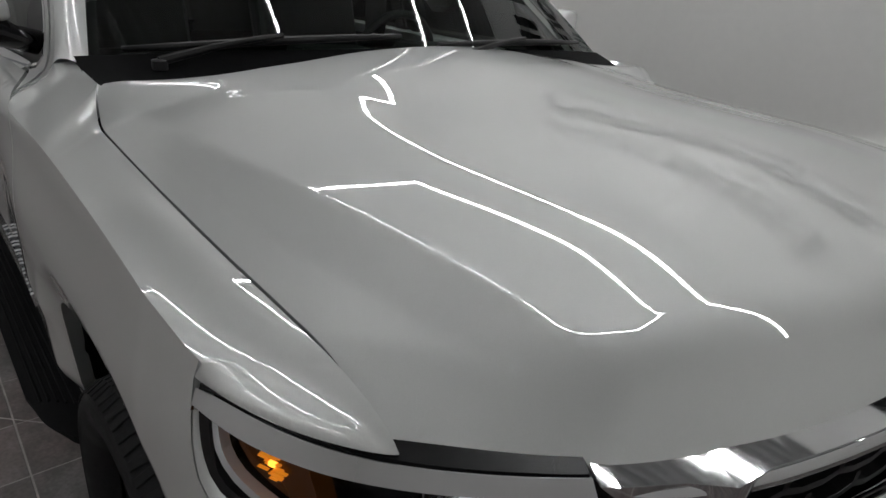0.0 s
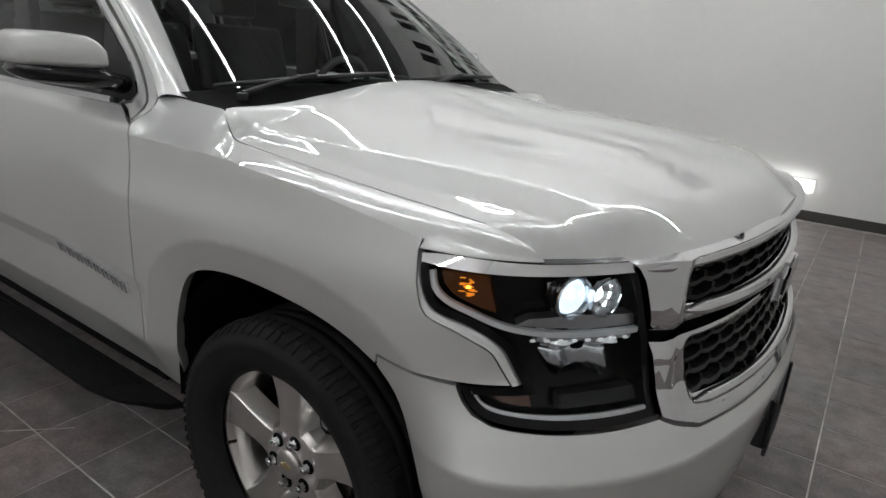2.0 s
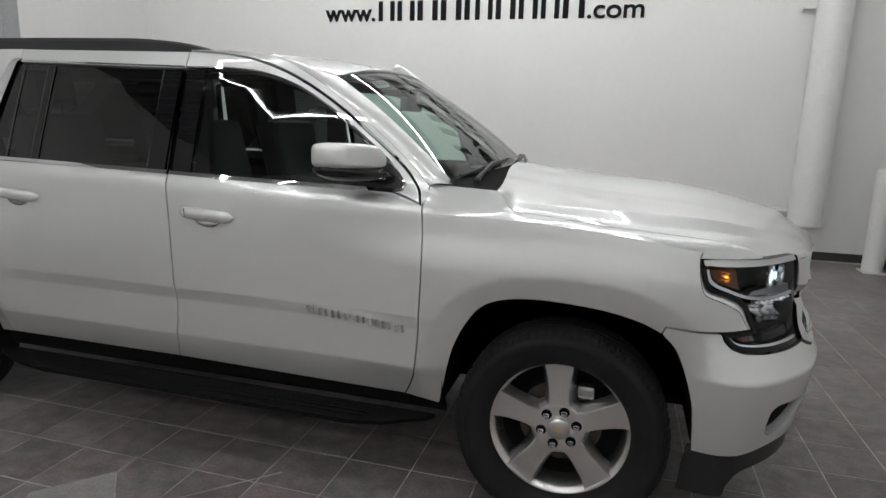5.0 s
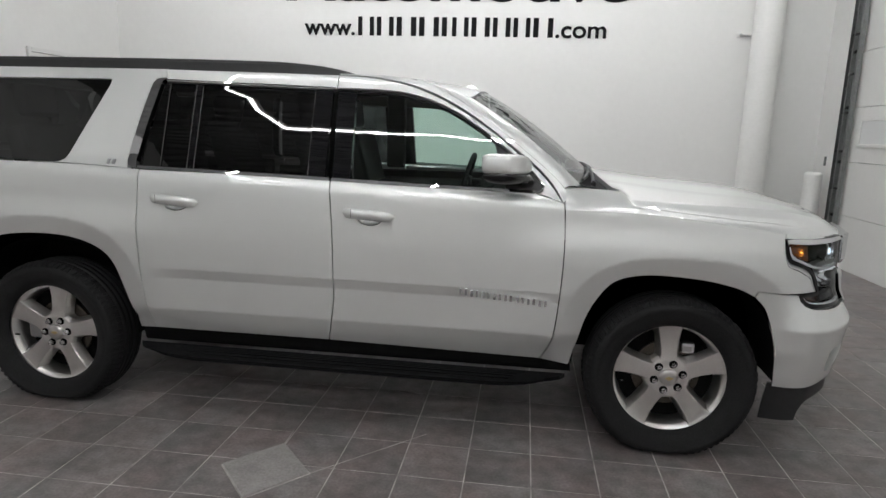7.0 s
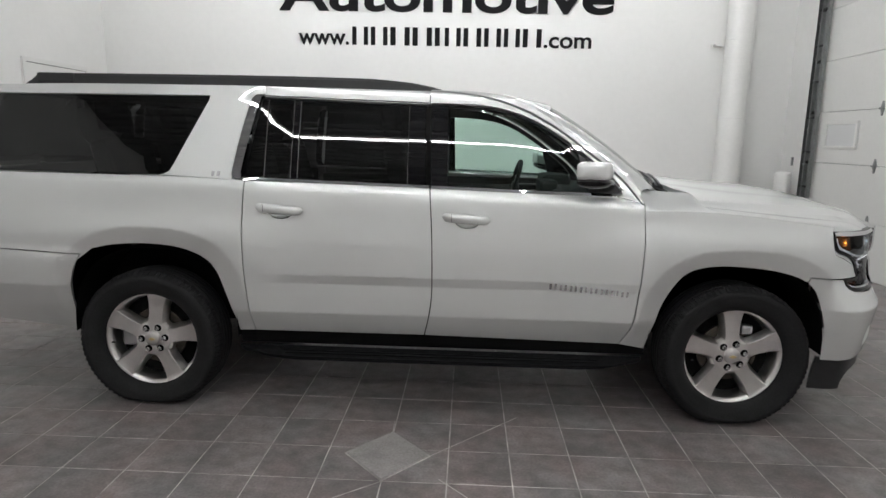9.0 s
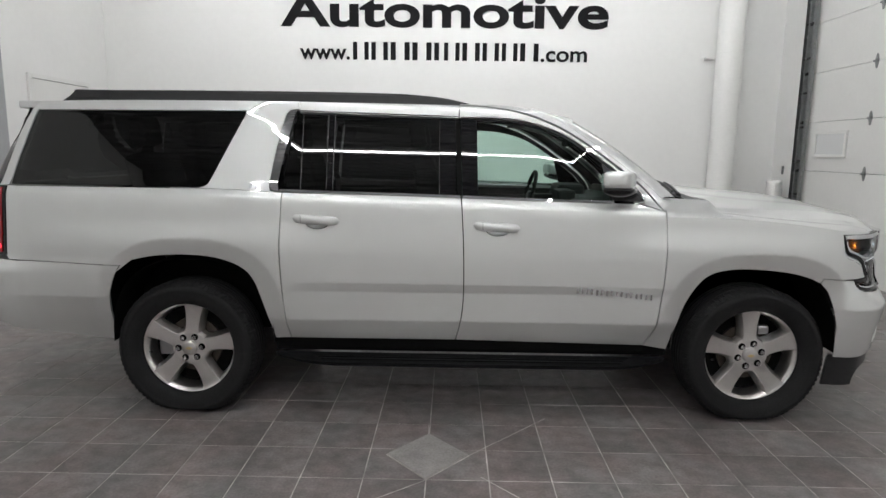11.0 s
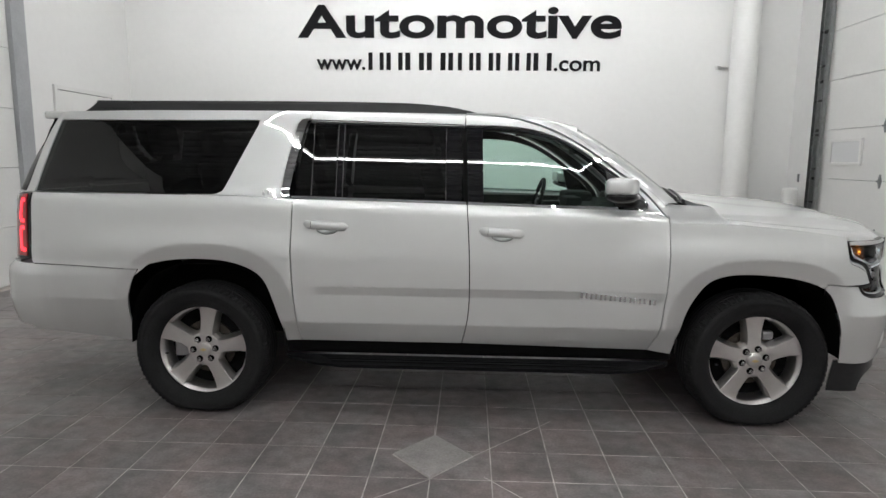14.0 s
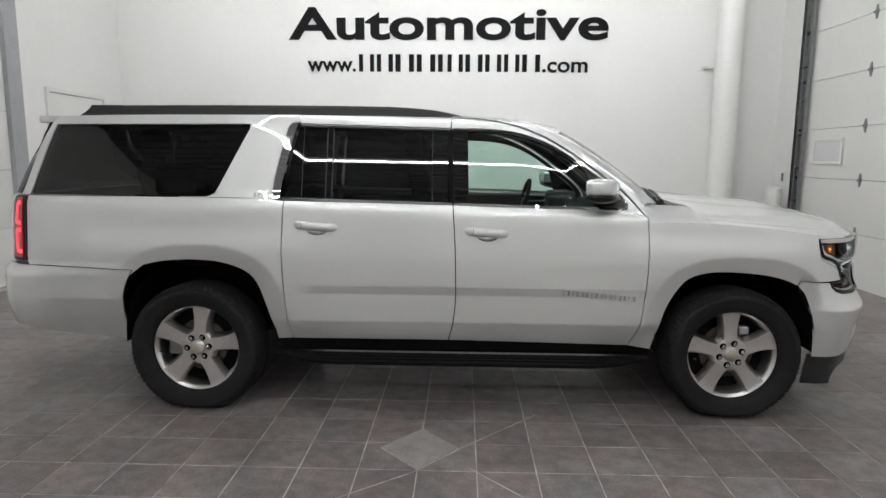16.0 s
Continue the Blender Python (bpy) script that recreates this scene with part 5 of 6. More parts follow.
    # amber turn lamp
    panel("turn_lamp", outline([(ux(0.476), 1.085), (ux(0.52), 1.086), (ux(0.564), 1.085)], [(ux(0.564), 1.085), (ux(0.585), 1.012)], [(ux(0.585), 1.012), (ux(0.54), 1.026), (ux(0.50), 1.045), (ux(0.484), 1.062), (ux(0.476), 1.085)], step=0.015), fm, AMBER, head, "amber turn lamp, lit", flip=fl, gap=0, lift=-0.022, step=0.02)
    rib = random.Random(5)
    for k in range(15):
        # Thin emissive bars stand for the bulb's glow in the ribbed lens.
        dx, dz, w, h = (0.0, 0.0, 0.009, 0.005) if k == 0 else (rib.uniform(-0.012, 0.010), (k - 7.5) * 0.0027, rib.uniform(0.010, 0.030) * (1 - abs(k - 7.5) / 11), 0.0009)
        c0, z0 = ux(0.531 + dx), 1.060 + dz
        panel("bulb" if k == 0 else "glow_streak", [(c0 - w / 2, z0 - h / 2), (c0 + w / 2, z0 - h / 2), (c0 + w / 2, z0 + h / 2), (c0 - w / 2, z0 + h / 2)], fm, AMBERLIT if k == 0 else AMBERGLOW, head, "glowing amber bulb" if k == 0 else "", flip=fl, gap=0, lift=-0.017, depth=0.004, step=0.05)
    panel("side_marker", outline([(ux(0.566), 0.858), (ux(0.61), 0.857), (ux(0.650), 0.854)], [(ux(0.650), 0.854), (ux(0.656), 0.830)], [(ux(0.656), 0.830), (ux(0.62), 0.834), (ux(0.59), 0.842), (ux(0.566), 0.858)], step=0.015), fm, AMBERDARK, head, "amber side marker", flip=fl, gap=0, lift=-0.02, step=0.03)
    urib("light_line", [(ux(0.465), 1.087), (ux(0.474), 1.057), (ux(0.496), 1.036), (ux(0.538), 1.019), (ux(0.594), 0.997), (ux(0.645), 0.986), (ux(0.711), 0.981), (uy(-0.735), 0.983)][::-1], 0.011, GUIDE, head, -0.008, "pale light guide")
    urib("light_line", [(ux(0.556), 0.858), (ux(0.571), 0.836), (ux(0.608), 0.823), (ux(0.68), 0.816), (ux(0.742), 0.814), (uy(-0.705), 0.815)][::-1], 0.013, GUIDE, head, -0.007, "pale light guide")
    panel("inner_tray", outline([(ux(0.64), 1.004), (ux(0.72), 1.012), (uy(-0.735), 1.008)], [(uy(-0.735), 1.008), (uy(-0.728), 0.985)], [(uy(-0.728), 0.985), (ux(0.72), 0.984), (ux(0.62), 0.990)], [(ux(0.62), 0.990), (ux(0.64), 1.004)], step=0.02), fm, SATIN, head, "pale silver lamp tray", flip=fl, gap=0, lift=-0.02)
    u0, u1 = ux(0.640), uy(-0.742)
    for k in range(8):
        a, b = u0 + (u1 - u0) * (k + 0.15) / 8, u0 + (u1 - u0) * (k + 0.48) / 8
        panel("daytime_light", [(a, 0.9632), (b, 0.9636), (b, 0.9668), (a, 0.9664)], fm, LEDLIT, head, "glowing white diode", flip=fl, gap=0, lift=-0.0045, depth=0.006, step=0.03)
    panel("light_bar", [(u0 - 0.012, 0.9605), (u1 + 0.004, 0.9605), (u1 + 0.004, 0.9715), (u0 - 0.020, 0.9715)], fm, SATIN, head, "clear light bar", flip=fl, gap=0, lift=-0.012, depth=0.02, step=0.03)
    # bright shroud beside the projector
    panel("shroud", outline([(ux(0.664), 1.074), (ux(0.690), 1.084)], [(ux(0.690), 1.084), (ux(0.700), 1.050), (ux(0.705), 1.012)], [(ux(0.705), 1.012), (ux(0.676), 1.016)], [(ux(0.676), 1.016), (ux(0.670), 1.045), (ux(0.664), 1.074)], step=0.01), fm, REFLECTOR, head, "chrome shroud", flip=fl, gap=0, lift=-0.032, step=0.02)

    def bowl(name, u, z, r, mt, label, lens_mt=None, tilt=0.0):
        p = Vector(fm(u, z))
        q = Vector(fm(u + 0.01, z)) - Vector(fm(u - 0.01, z))
        n = Vector((q.y, -q.x, 0)).normalized()
        if n.x < 0 and n.y * sgn < 0:
            n = -n
        if n.y * sgn < 0 and n.x < 0.2:
            n = -n
        n = Vector((abs(n.x), abs(n.y) * sgn, 0)).normalized()
        n = (n + Vector((0.8, 0, 0))).normalized()
        m = n.to_track_quat("Z", "Y").to_matrix().to_4x4()
        prof = [(r * 1.0, 0.0), (r * 1.08, 0.0), (r * 1.08, -0.012), (r * 0.98, -0.006), (r * 0.8, -0.024), (r * 0.45, -0.036), (0.004, -0.04)]
        b = lathe([(a, o) for a, o in prof], 32 if name == "reflector_bowl" else 12)
        b.transform(pose(0, 0, 0, 90, 0, 0))
        b.transform(Matrix.Translation(p - n * 0.016) @ m)
        ob = part(name, b, mt, head, label, name == "reflector_bowl")
        return p, n, m

    p, n, m = bowl("reflector_bowl", ux(0.708), 1.048, 0.041, REFLECTOR, "chrome reflector")
    ball = bmesh.new()
    bmesh.ops.create_uvsphere(ball, u_segments=24, v_segments=14, radius=0.036)
    ball.transform(Matrix.Translation(p - n * 0.034) @ m @ Matrix.Diagonal((1, 1, 0.55, 1)))
    part("projector", ball, PROJECTOR, head, "glowing white projector lens", True)
    sh = lathe([(0.036, -0.03), (0.0365, 0.0), (0.041, 0.002), (0.041, -0.03)], 32)
    sh.transform(pose(0, 0, 0, 90, 0, 0))
    sh.transform(Matrix.Translation(p - n * 0.030) @ m)
    part("projector_ring", sh, GLOSSBLACK, head, "black projector ring", True)
    sp = bmesh.new()
    bmesh.ops.create_uvsphere(sp, u_segments=16, v_segments=10, radius=0.008)
    sp.transform(Matrix.Translation(p - n * 0.0165 + Vector((-0.004, -0.004 * sgn, 0.008))) @ m @ Matrix.Diagonal((1.4, 1, 0.35, 1)))
    part("bulb", sp, BULB, head, "glowing white bulb", True)
    p, n, m = bowl("high_beam_bowl", ux(0.752), 1.047, 0.038, REFLECTOR, "chrome reflector")
    ball = bmesh.new()
    bmesh.ops.create_uvsphere(ball, u_segments=20, v_segments=12, radius=0.011)
    ball.transform(Matrix.Translation(p - n * 0.04) @ m @ Matrix.Diagonal((1, 1, 0.5, 1)))
    part("high_beam", ball, BULB, head, "glowing white lamp", True)
    lowmap = lambda u, z: tuple(Vector(fm(u, z)) - Vector((around(u)[2], -around(u)[3] * sgn, 0)) * (0.016 + 0.040 * math.sin(math.pi * min(max((z - 0.902) / 0.053, 0), 1)) + 0.012 * math.sin(60 * u)))
    panel("low_reflector", outline([(ux(0.658), 0.950), (uy(-0.770), 0.953)], [(uy(-0.770), 0.953), (uy(-0.772), 0.925), (uy(-0.785), 0.903)], [(uy(-0.785), 0.903), (ux(0.678), 0.908)], [(ux(0.678), 0.908), (ux(0.666), 0.925), (ux(0.658), 0.950)], step=0.012), lowmap, REFLECTOR, head, "chrome reflector", flip=fl, gap=0, step=0.012)
    panel("lower_vent", outline([(ux(0.70), 0.842), (uy(-0.712), 0.846)], [(uy(-0.712), 0.846), (uy(-0.707), 0.826)], [(uy(-0.707), 0.826), (ux(0.70), 0.824)], [(ux(0.70), 0.824), (ux(0.70), 0.842)], step=0.03), fm, BLACK, head, "dark louvre", flip=fl, gap=0, lift=-0.03)

# grille
gtop = lambda y: lip_z(y) - 0.008
ghalf = outline([(0, gtop(0)), (uy(-0.3), gtop(0.3)), (uy(-0.6), gtop(0.6)), (uy(-0.774), 1.124)], [(uy(-0.774), 1.124), (uy(-0.748), 1.085), (uy(-0.718), 0.983), (uy(-0.695), 0.88), (uy(-0.684), 0.791)],
                [(uy(-0.684), 0.791), (uy(-0.648), 0.772), (uy(-0.588), 0.752)], [(uy(-0.588), 0.752), (uy(-0.3), 0.741), (0, 0.738)], step=0.02)
m1 = mirror_poly(outline([(0, 1.098), (uy(-0.3), 1.096), (uy(-0.62), 1.083)], [(uy(-0.62), 1.083), (uy(-0.634), 1.078), (uy(-0.632), 1.022)], [(uy(-0.632), 1.022), (uy(-0.622), 1.016), (uy(-0.5), 1.012), (0, 1.000)], step=0.03))
m2 = mirror_poly(outline([(0, 0.912), (uy(-0.3), 0.918), (uy(-0.585), 0.928)], [(uy(-0.585), 0.928), (uy(-0.596), 0.920), (uy(-0.582), 0.812)], [(uy(-0.582), 0.812), (uy(-0.574), 0.803), (uy(-0.3), 0.788), (0, 0.785)], step=0.03))
m3 = mirror_poly(outline([(0, 0.960), (uy(-0.3), 0.963), (uy(-0.712), 0.972)], [(uy(-0.712), 0.972), (uy(-0.706), 0.947)], [(uy(-0.706), 0.947), (uy(-0.3), 0.940), (0, 0.934)], step=0.03))
RIMS = np.array([(q[i - 1][0] + (q[i][0] - q[i - 1][0]) * k / 8, q[i - 1][1] + (q[i][1] - q[i - 1][1]) * k / 8) for q in (m1, m2, m3) for i in range(len(q)) for k in range(8)])


def grille_face(s, z):
    """The grille's face, rounded over towards its openings."""
    d = float(np.sqrt(((RIMS - (s, z)) ** 2).sum(1).min()))
    x, y, zz = both(s, z)
    nx, ny = around(abs(s))[2:]
    k = 0.016 * (1 - math.exp(-(d / 0.016) ** 1.5)) - 0.012
    # the end blocks lean back towards their foot
    e = 0.05 * smooth(uy(-0.60), uy(-0.68), abs(s))
    k -= e * (0.96 - z) if z < 0.955 else 0.0
    k += 0.014 * math.exp(-((abs(s) - uy(-0.668)) / 0.026) ** 2)
    return x + nx * k, y + (ny if s >= 0 else -ny) * k, zz


grille = panel("grille", mirror_poly(ghalf), grille_face, CHROME, car, "chrome grille frame with black honeycomb mesh", holes=[m1, m2, m3], flip=True, step=0.010, depth=0.045, lift=0.004)
# Near-black sheet in place of the shade behind the mesh.
backing = panel("grille_backing", mirror_poly(ghalf), both, SHADEBLACK, grille, "dark backing", flip=True, gap=0.02, step=0.06, depth=0, lift=-0.04)


def honeycomb(poly, name, cw, ch):
    """Bars of stretched hexagons inside an outline, set back in the grille."""
    a = np.array(poly)
    lo, hi = a.min(0), a.max(0)
    bm = bmesh.new()
    segs = set()
    for i in range(int((lo[0]) / cw) - 2, int(hi[0] / cw) + 3):
        for j in range(-1, int((hi[1] - lo[1]) / ch) + 3):
            cx, cz = i * cw + (cw / 2 if j % 2 else 0), lo[1] + j * ch
            w, h = cw * 0.5, ch * 0.62
            pts = [(cx - w, cz - h * 0.42), (cx - w * 0.42, cz - h * 0.72), (cx + w * 0.42, cz - h * 0.72), (cx + w, cz - h * 0.42), (cx + w, cz + h * 0.42), (cx + w * 0.42, cz + h * 0.72), (cx - w * 0.42, cz + h * 0.72), (cx - w, cz + h * 0.42)]
            for k in (1, 2, 3, 7, 0):
                p, q = pts[k], pts[(k + 1) % 8]
                segs.add((tuple(np.round(p, 4)), tuple(np.round(q, 4))))
    for p, q in sorted(segs):
        ok = inside(poly, np.array([p, q, ((p[0] + q[0]) / 2, (p[1] + q[1]) / 2)]))
        if not (ok[2] or ok[0] or ok[1]):
            continue
        t = 0.0045
        d = Vector((q[0] - p[0], q[1] - p[1]))
        if d.length < 1e-6:
            continue
        nn = Vector((-d.y, d.x)).normalized() * t
        vs = []
        for lift in (-0.012, -0.034):
            for s, z in ((p[0] + nn.x, p[1] + nn.y), (q[0] + nn.x, q[1] + nn.y), (q[0] - nn.x, q[1] - nn.y), (p[0] - nn.x, p[1] - nn.y)):
                x, y, z2 = both(s, z)
                xx, yy, nx, ny = around(abs(s))
                vs.append(bm.verts.new((x + nx * lift, y + (ny if s >= 0 else -ny) * lift, z2)))
        for f in ((0, 1, 2, 3), (4, 7, 6, 5), (0, 4, 5, 1), (1, 5, 6, 2), (2, 6, 7, 3), (3, 7, 4, 0)):
            bm.faces.new([vs[k] for k in f])
    bmesh.ops.recalc_face_normals(bm, faces=bm.faces[:])
    return part(name, bm, BLACK, grille, "black honeycomb mesh")


honeycomb(m1, "upper_mesh", 0.088, 0.034)
honeycomb(m2, "lower_mesh", 0.088, 0.034)
def bar(z_mid, z_end, reach, r, label):
    """A rounded bright bar along the grille, tapering into its ends."""
    gb, rr = [], []
    for k in range(-26, 27):
        t = k / 26
        s = uy(-reach) * t
        x, y, z = both(s, z_mid + (z_end - z_mid) * abs(t) ** 1.5)
        xx, yy, nx, ny = around(abs(s))
        gb.append((x + nx * 0.004, y + (ny if s >= 0 else -ny) * 0.004, z))
        rr.append(r * (1 - smooth(0.93, 1.0, abs(t)) * 0.75))
    return part("grille_bar", tube(gb, rr, 14), CHROME, grille, label, True)


bar(0.984, 1.006, 0.628, 0.017, "thick chrome bar")
bar(1.121, 1.109, 0.755, 0.011, "chrome top bar")
bar(0.776, 0.795, 0.585, 0.014, "chrome lower bar")
bow = [(-0.062, 0.045), (0.062, 0.045), (0.062, 0.020), (0.150, 0.022), (0.130, -0.028), (0.062, -0.028), (0.062, -0.052), (-0.062, -0.052), (-0.062, -0.028), (-0.150, -0.028), (-0.126, 0.020), (-0.062, 0.020)]
M_F = Matrix(((0, 0, 1, 0), (1, 0, 0, 0), (0, 1, 0, 0), (0, 0, 0, 1)))
part("emblem", merge(prism(bow, 0.020, Matrix.Translation((0.952, 0, 0.945)) @ M_F @ Matrix.Diagonal((1.05, 1.12, 1, 1)))), CHROME, grille, "chrome-edged emblem")
part("emblem_face", prism([(x * 0.86, y * 0.78) for x, y in bow], 0.006, Matrix.Translation((0.9725, 0, 0.945)) @ M_F), GLOSSBLACK, grille, "dark emblem face")


# ---------------------------------------------------------------- wheels
def wheel(x, sgn, z, turn):
    """A five-spoke alloy wheel with its tyre; the outer face looks along -y in its own frame."""
    prof = [(0.238, 0.10), (0.240, 0.05), (0.246, -0.01), (0.252, -0.050), (0.257, -0.061), (0.268, -0.070), (0.277, -0.077), (0.281, -0.074), (0.279, -0.055)]
    w = part("wheel", lathe(prof, 96), ALLOY, car, "silver five-spoke alloy wheel with black tyre", True)
    w.location = (x, 0.872 * sgn, z)
    if sgn > 0:
        w.rotation_euler = (0, 0, math.pi)
    R = 0.406
    tp = [(0.268, -0.085), (0.275, -0.105), (0.300, -0.126), (0.335, -0.137), (0.352, -0.1375), (0.354, -0.139), (0.372, -0.136), (0.385, -0.128), (0.396, -0.112), (0.402, -0.098), (R, -0.070), (R, -0.062), (R - 0.008, -0.060), (R - 0.008, -0.054), (R + 0.001, -0.052),
          (R + 0.001, -0.024), (R - 0.008, -0.022), (R - 0.008, -0.016), (R + 0.001, -0.014), (R + 0.001, 0.014), (R - 0.008, 0.016), (R - 0.008, 0.022), (R + 0.001, 0.024), (R + 0.001, 0.052), (R - 0.008, 0.054), (R - 0.008, 0.060), (R, 0.062), (R, 0.072),
          (0.400, 0.10), (0.385, 0.128), (0.352, 0.1375), (0.300, 0.126), (0.268, 0.09)]
    tb = lathe(tp, 96)
    for v in tb.verts:
        if v.co.z < -z:
            v.co.z = -z
        foot = max(0.0, min(1.0, (0.05 - (v.co.z + z)) / 0.05))
        v.co.y *= 1 - 0.40 * foot * foot
    tyre = part("tyre", tb, RUBBER, w, "black road tyre", True)
    # shoulder blocks and a raised ring on the sidewall
    bm = bmesh.new()
    for k in range(78):
        a = 2 * math.pi * k / 78
        m = Matrix.Rotation(-a, 4, "Y")
        for (r0, y0), (r1, y1), wd in (((0.386, -0.131), (0.4035, -0.100), 0.0095), ((0.4025, -0.098), (0.4085, -0.066), 0.0105), ((0.408, 0.066), (0.40, 0.10), 0.0105)):
            skew = 0.004 * (1 if k % 2 else -1)
            vs = [bm.verts.new(m @ Vector(p)) for p in ((r0, y0, -wd), (r0, y0, wd), (r1, y1, wd + skew), (r1, y1, -wd + skew))]
            lift = Vector((1, -0.6, 0)).normalized() * 0.0025
            vt = [bm.verts.new(m @ (Vector(p) + lift)) for p in ((r0, y0, -wd * 0.8), (r0, y0, wd * 0.8), (r1, y1, wd * 0.8 + skew), (r1, y1, -wd * 0.8 + skew))]
            if min((v.co.z for v in vt)) < -z + 0.004:
                bmesh.ops.delete(bm, geom=vs + vt)
                continue
            bm.faces.new(vt)
            for i in range(4):
                j = (i + 1) % 4
                bm.faces.new((vs[i], vs[j], vt[j], vt[i]))
    for v in bm.verts:
        foot = max(0.0, min(1.0, (0.05 - (v.co.z + z)) / 0.05))
        v.co.y *= 1 - 0.40 * foot * foot
    bmesh.ops.recalc_face_normals(bm, faces=bm.faces[:])
    tagged(part("tread", bm, RUBBER, tyre), kind="stuff")
    # spokes
    for k in range(5):
        a = math.radians(turn + 72 * k)
        st = [(0.085, 0.050, -0.0650), (0.115, 0.044, -0.0640), (0.15, 0.0445, -0.0635), (0.20, 0.050, -0.0650), (0.24, 0.058, -0.0680), (0.258, 0.064, -0.0710), (0.270, 0.070, -0.0755)]
        bm = bmesh.new()
        rows = []
        for r, h, y in st:
            rows.append([bm.verts.new(p) for p in ((r, y + 0.055, -h - 0.014), (r, y + 0.030, -h - 0.006), (r, y + 0.0045, -h + 0.0045), (r, y, -h + 0.008), (r, y, h - 0.008), (r, y + 0.0045, h - 0.0045), (r, y + 0.030, h + 0.006), (r, y + 0.055, h + 0.014))])
        for p, q in zip(rows, rows[1:]):
            for i in range(7):
                bm.faces.new((p[i], p[i + 1], q[i + 1], q[i]))
        bm.faces.new(rows[0])
        bm.faces.new(rows[-1][::-1])
        bmesh.ops.recalc_face_normals(bm, faces=bm.faces[:])
        bm.transform(Matrix.Rotation(-a if sgn < 0 else -a, 4, "Y"))
        part("spoke", bm, ALLOYPOL, w)
    part("hub", lathe([(0.001, -0.0655), (0.092, -0.0655), (0.101, -0.063), (0.113, -0.045), (0.119, -0.01)], 64), ALLOY, w, smooth=False)
    part("hub_cap", lathe([(0.001, -0.084), (0.030, -0.083), (0.041, -0.080), (0.0445, -0.075), (0.0445, -0.064)], 40), ALLOYPOL, w, "silver centre cap", True)
    sb = [(px * 0.13, py * 0.19) for px, py in bow]
    part("cap_emblem", prism(sb, 0.002, Matrix.Translation((0, -0.0838, 0)) @ pose(0, 0, 0, 90, 0, 0)), GOLD, w, "small gold emblem")
    for k in range(6):
        a = math.radians(turn + 42 + 60 * k)
        c = Matrix.Translation((0.0695 * math.cos(a), -0.0658, 0.0695 * math.sin(a)))
        # No hole is cut: a flat near-black disc gives the recess its shade.
        part("lug_recess", cyl(0.0205, 0.0012, c @ pose(0, 0, 0, 90, 0, 0), 20), SHADEBLACK, w)
        part("lug_nut", merge(cyl(0.0138, 0.022, c @ pose(0, 0, 0, 90, 0, 0), 6, 0.0125), cyl(0.009, 0.004, c @ pose(0, -0.022, 0, 90, 0, 0), 12, 0.006)), CHROME, w, "chrome lug nut")
    part("brake_disc", lathe([(0.06, 0.004), (0.165, 0.004), (0.165, 0.022), (0.06, 0.022)], 48), DISC, w, "dull steel brake disc")
    # A near-black disc fills in the shade behind the spokes.
    part("wheel_back", lathe([(0.0, 0.03), (0.24, 0.03), (0.24, 0.05), (0.0, 0.05)], 48), SHADEBLACK, w)
    cal = box(0.06, 0.125, -0.02, 0.03, 0.11, 0.165, 0.016, 2) if x > -1 else box(-0.20, -0.11, -0.03, 0.04, -0.06, 0.09, 0.012, 2)
    part("brake_caliper", cal, SATIN, w, "grey brake caliper")
    part("valve", cyl(0.005, 0.03, Matrix.Translation((-0.228 * math.cos(0.2), -0.075, -0.03)) @ pose(0, 0, 0, 70, 0, 0), 8), BLACK, w)
    return w


for sgn in (-1, 1):
    wheel(0.0, sgn, 0.400, 93)
    wheel(-WB, sgn, 0.390, 82)


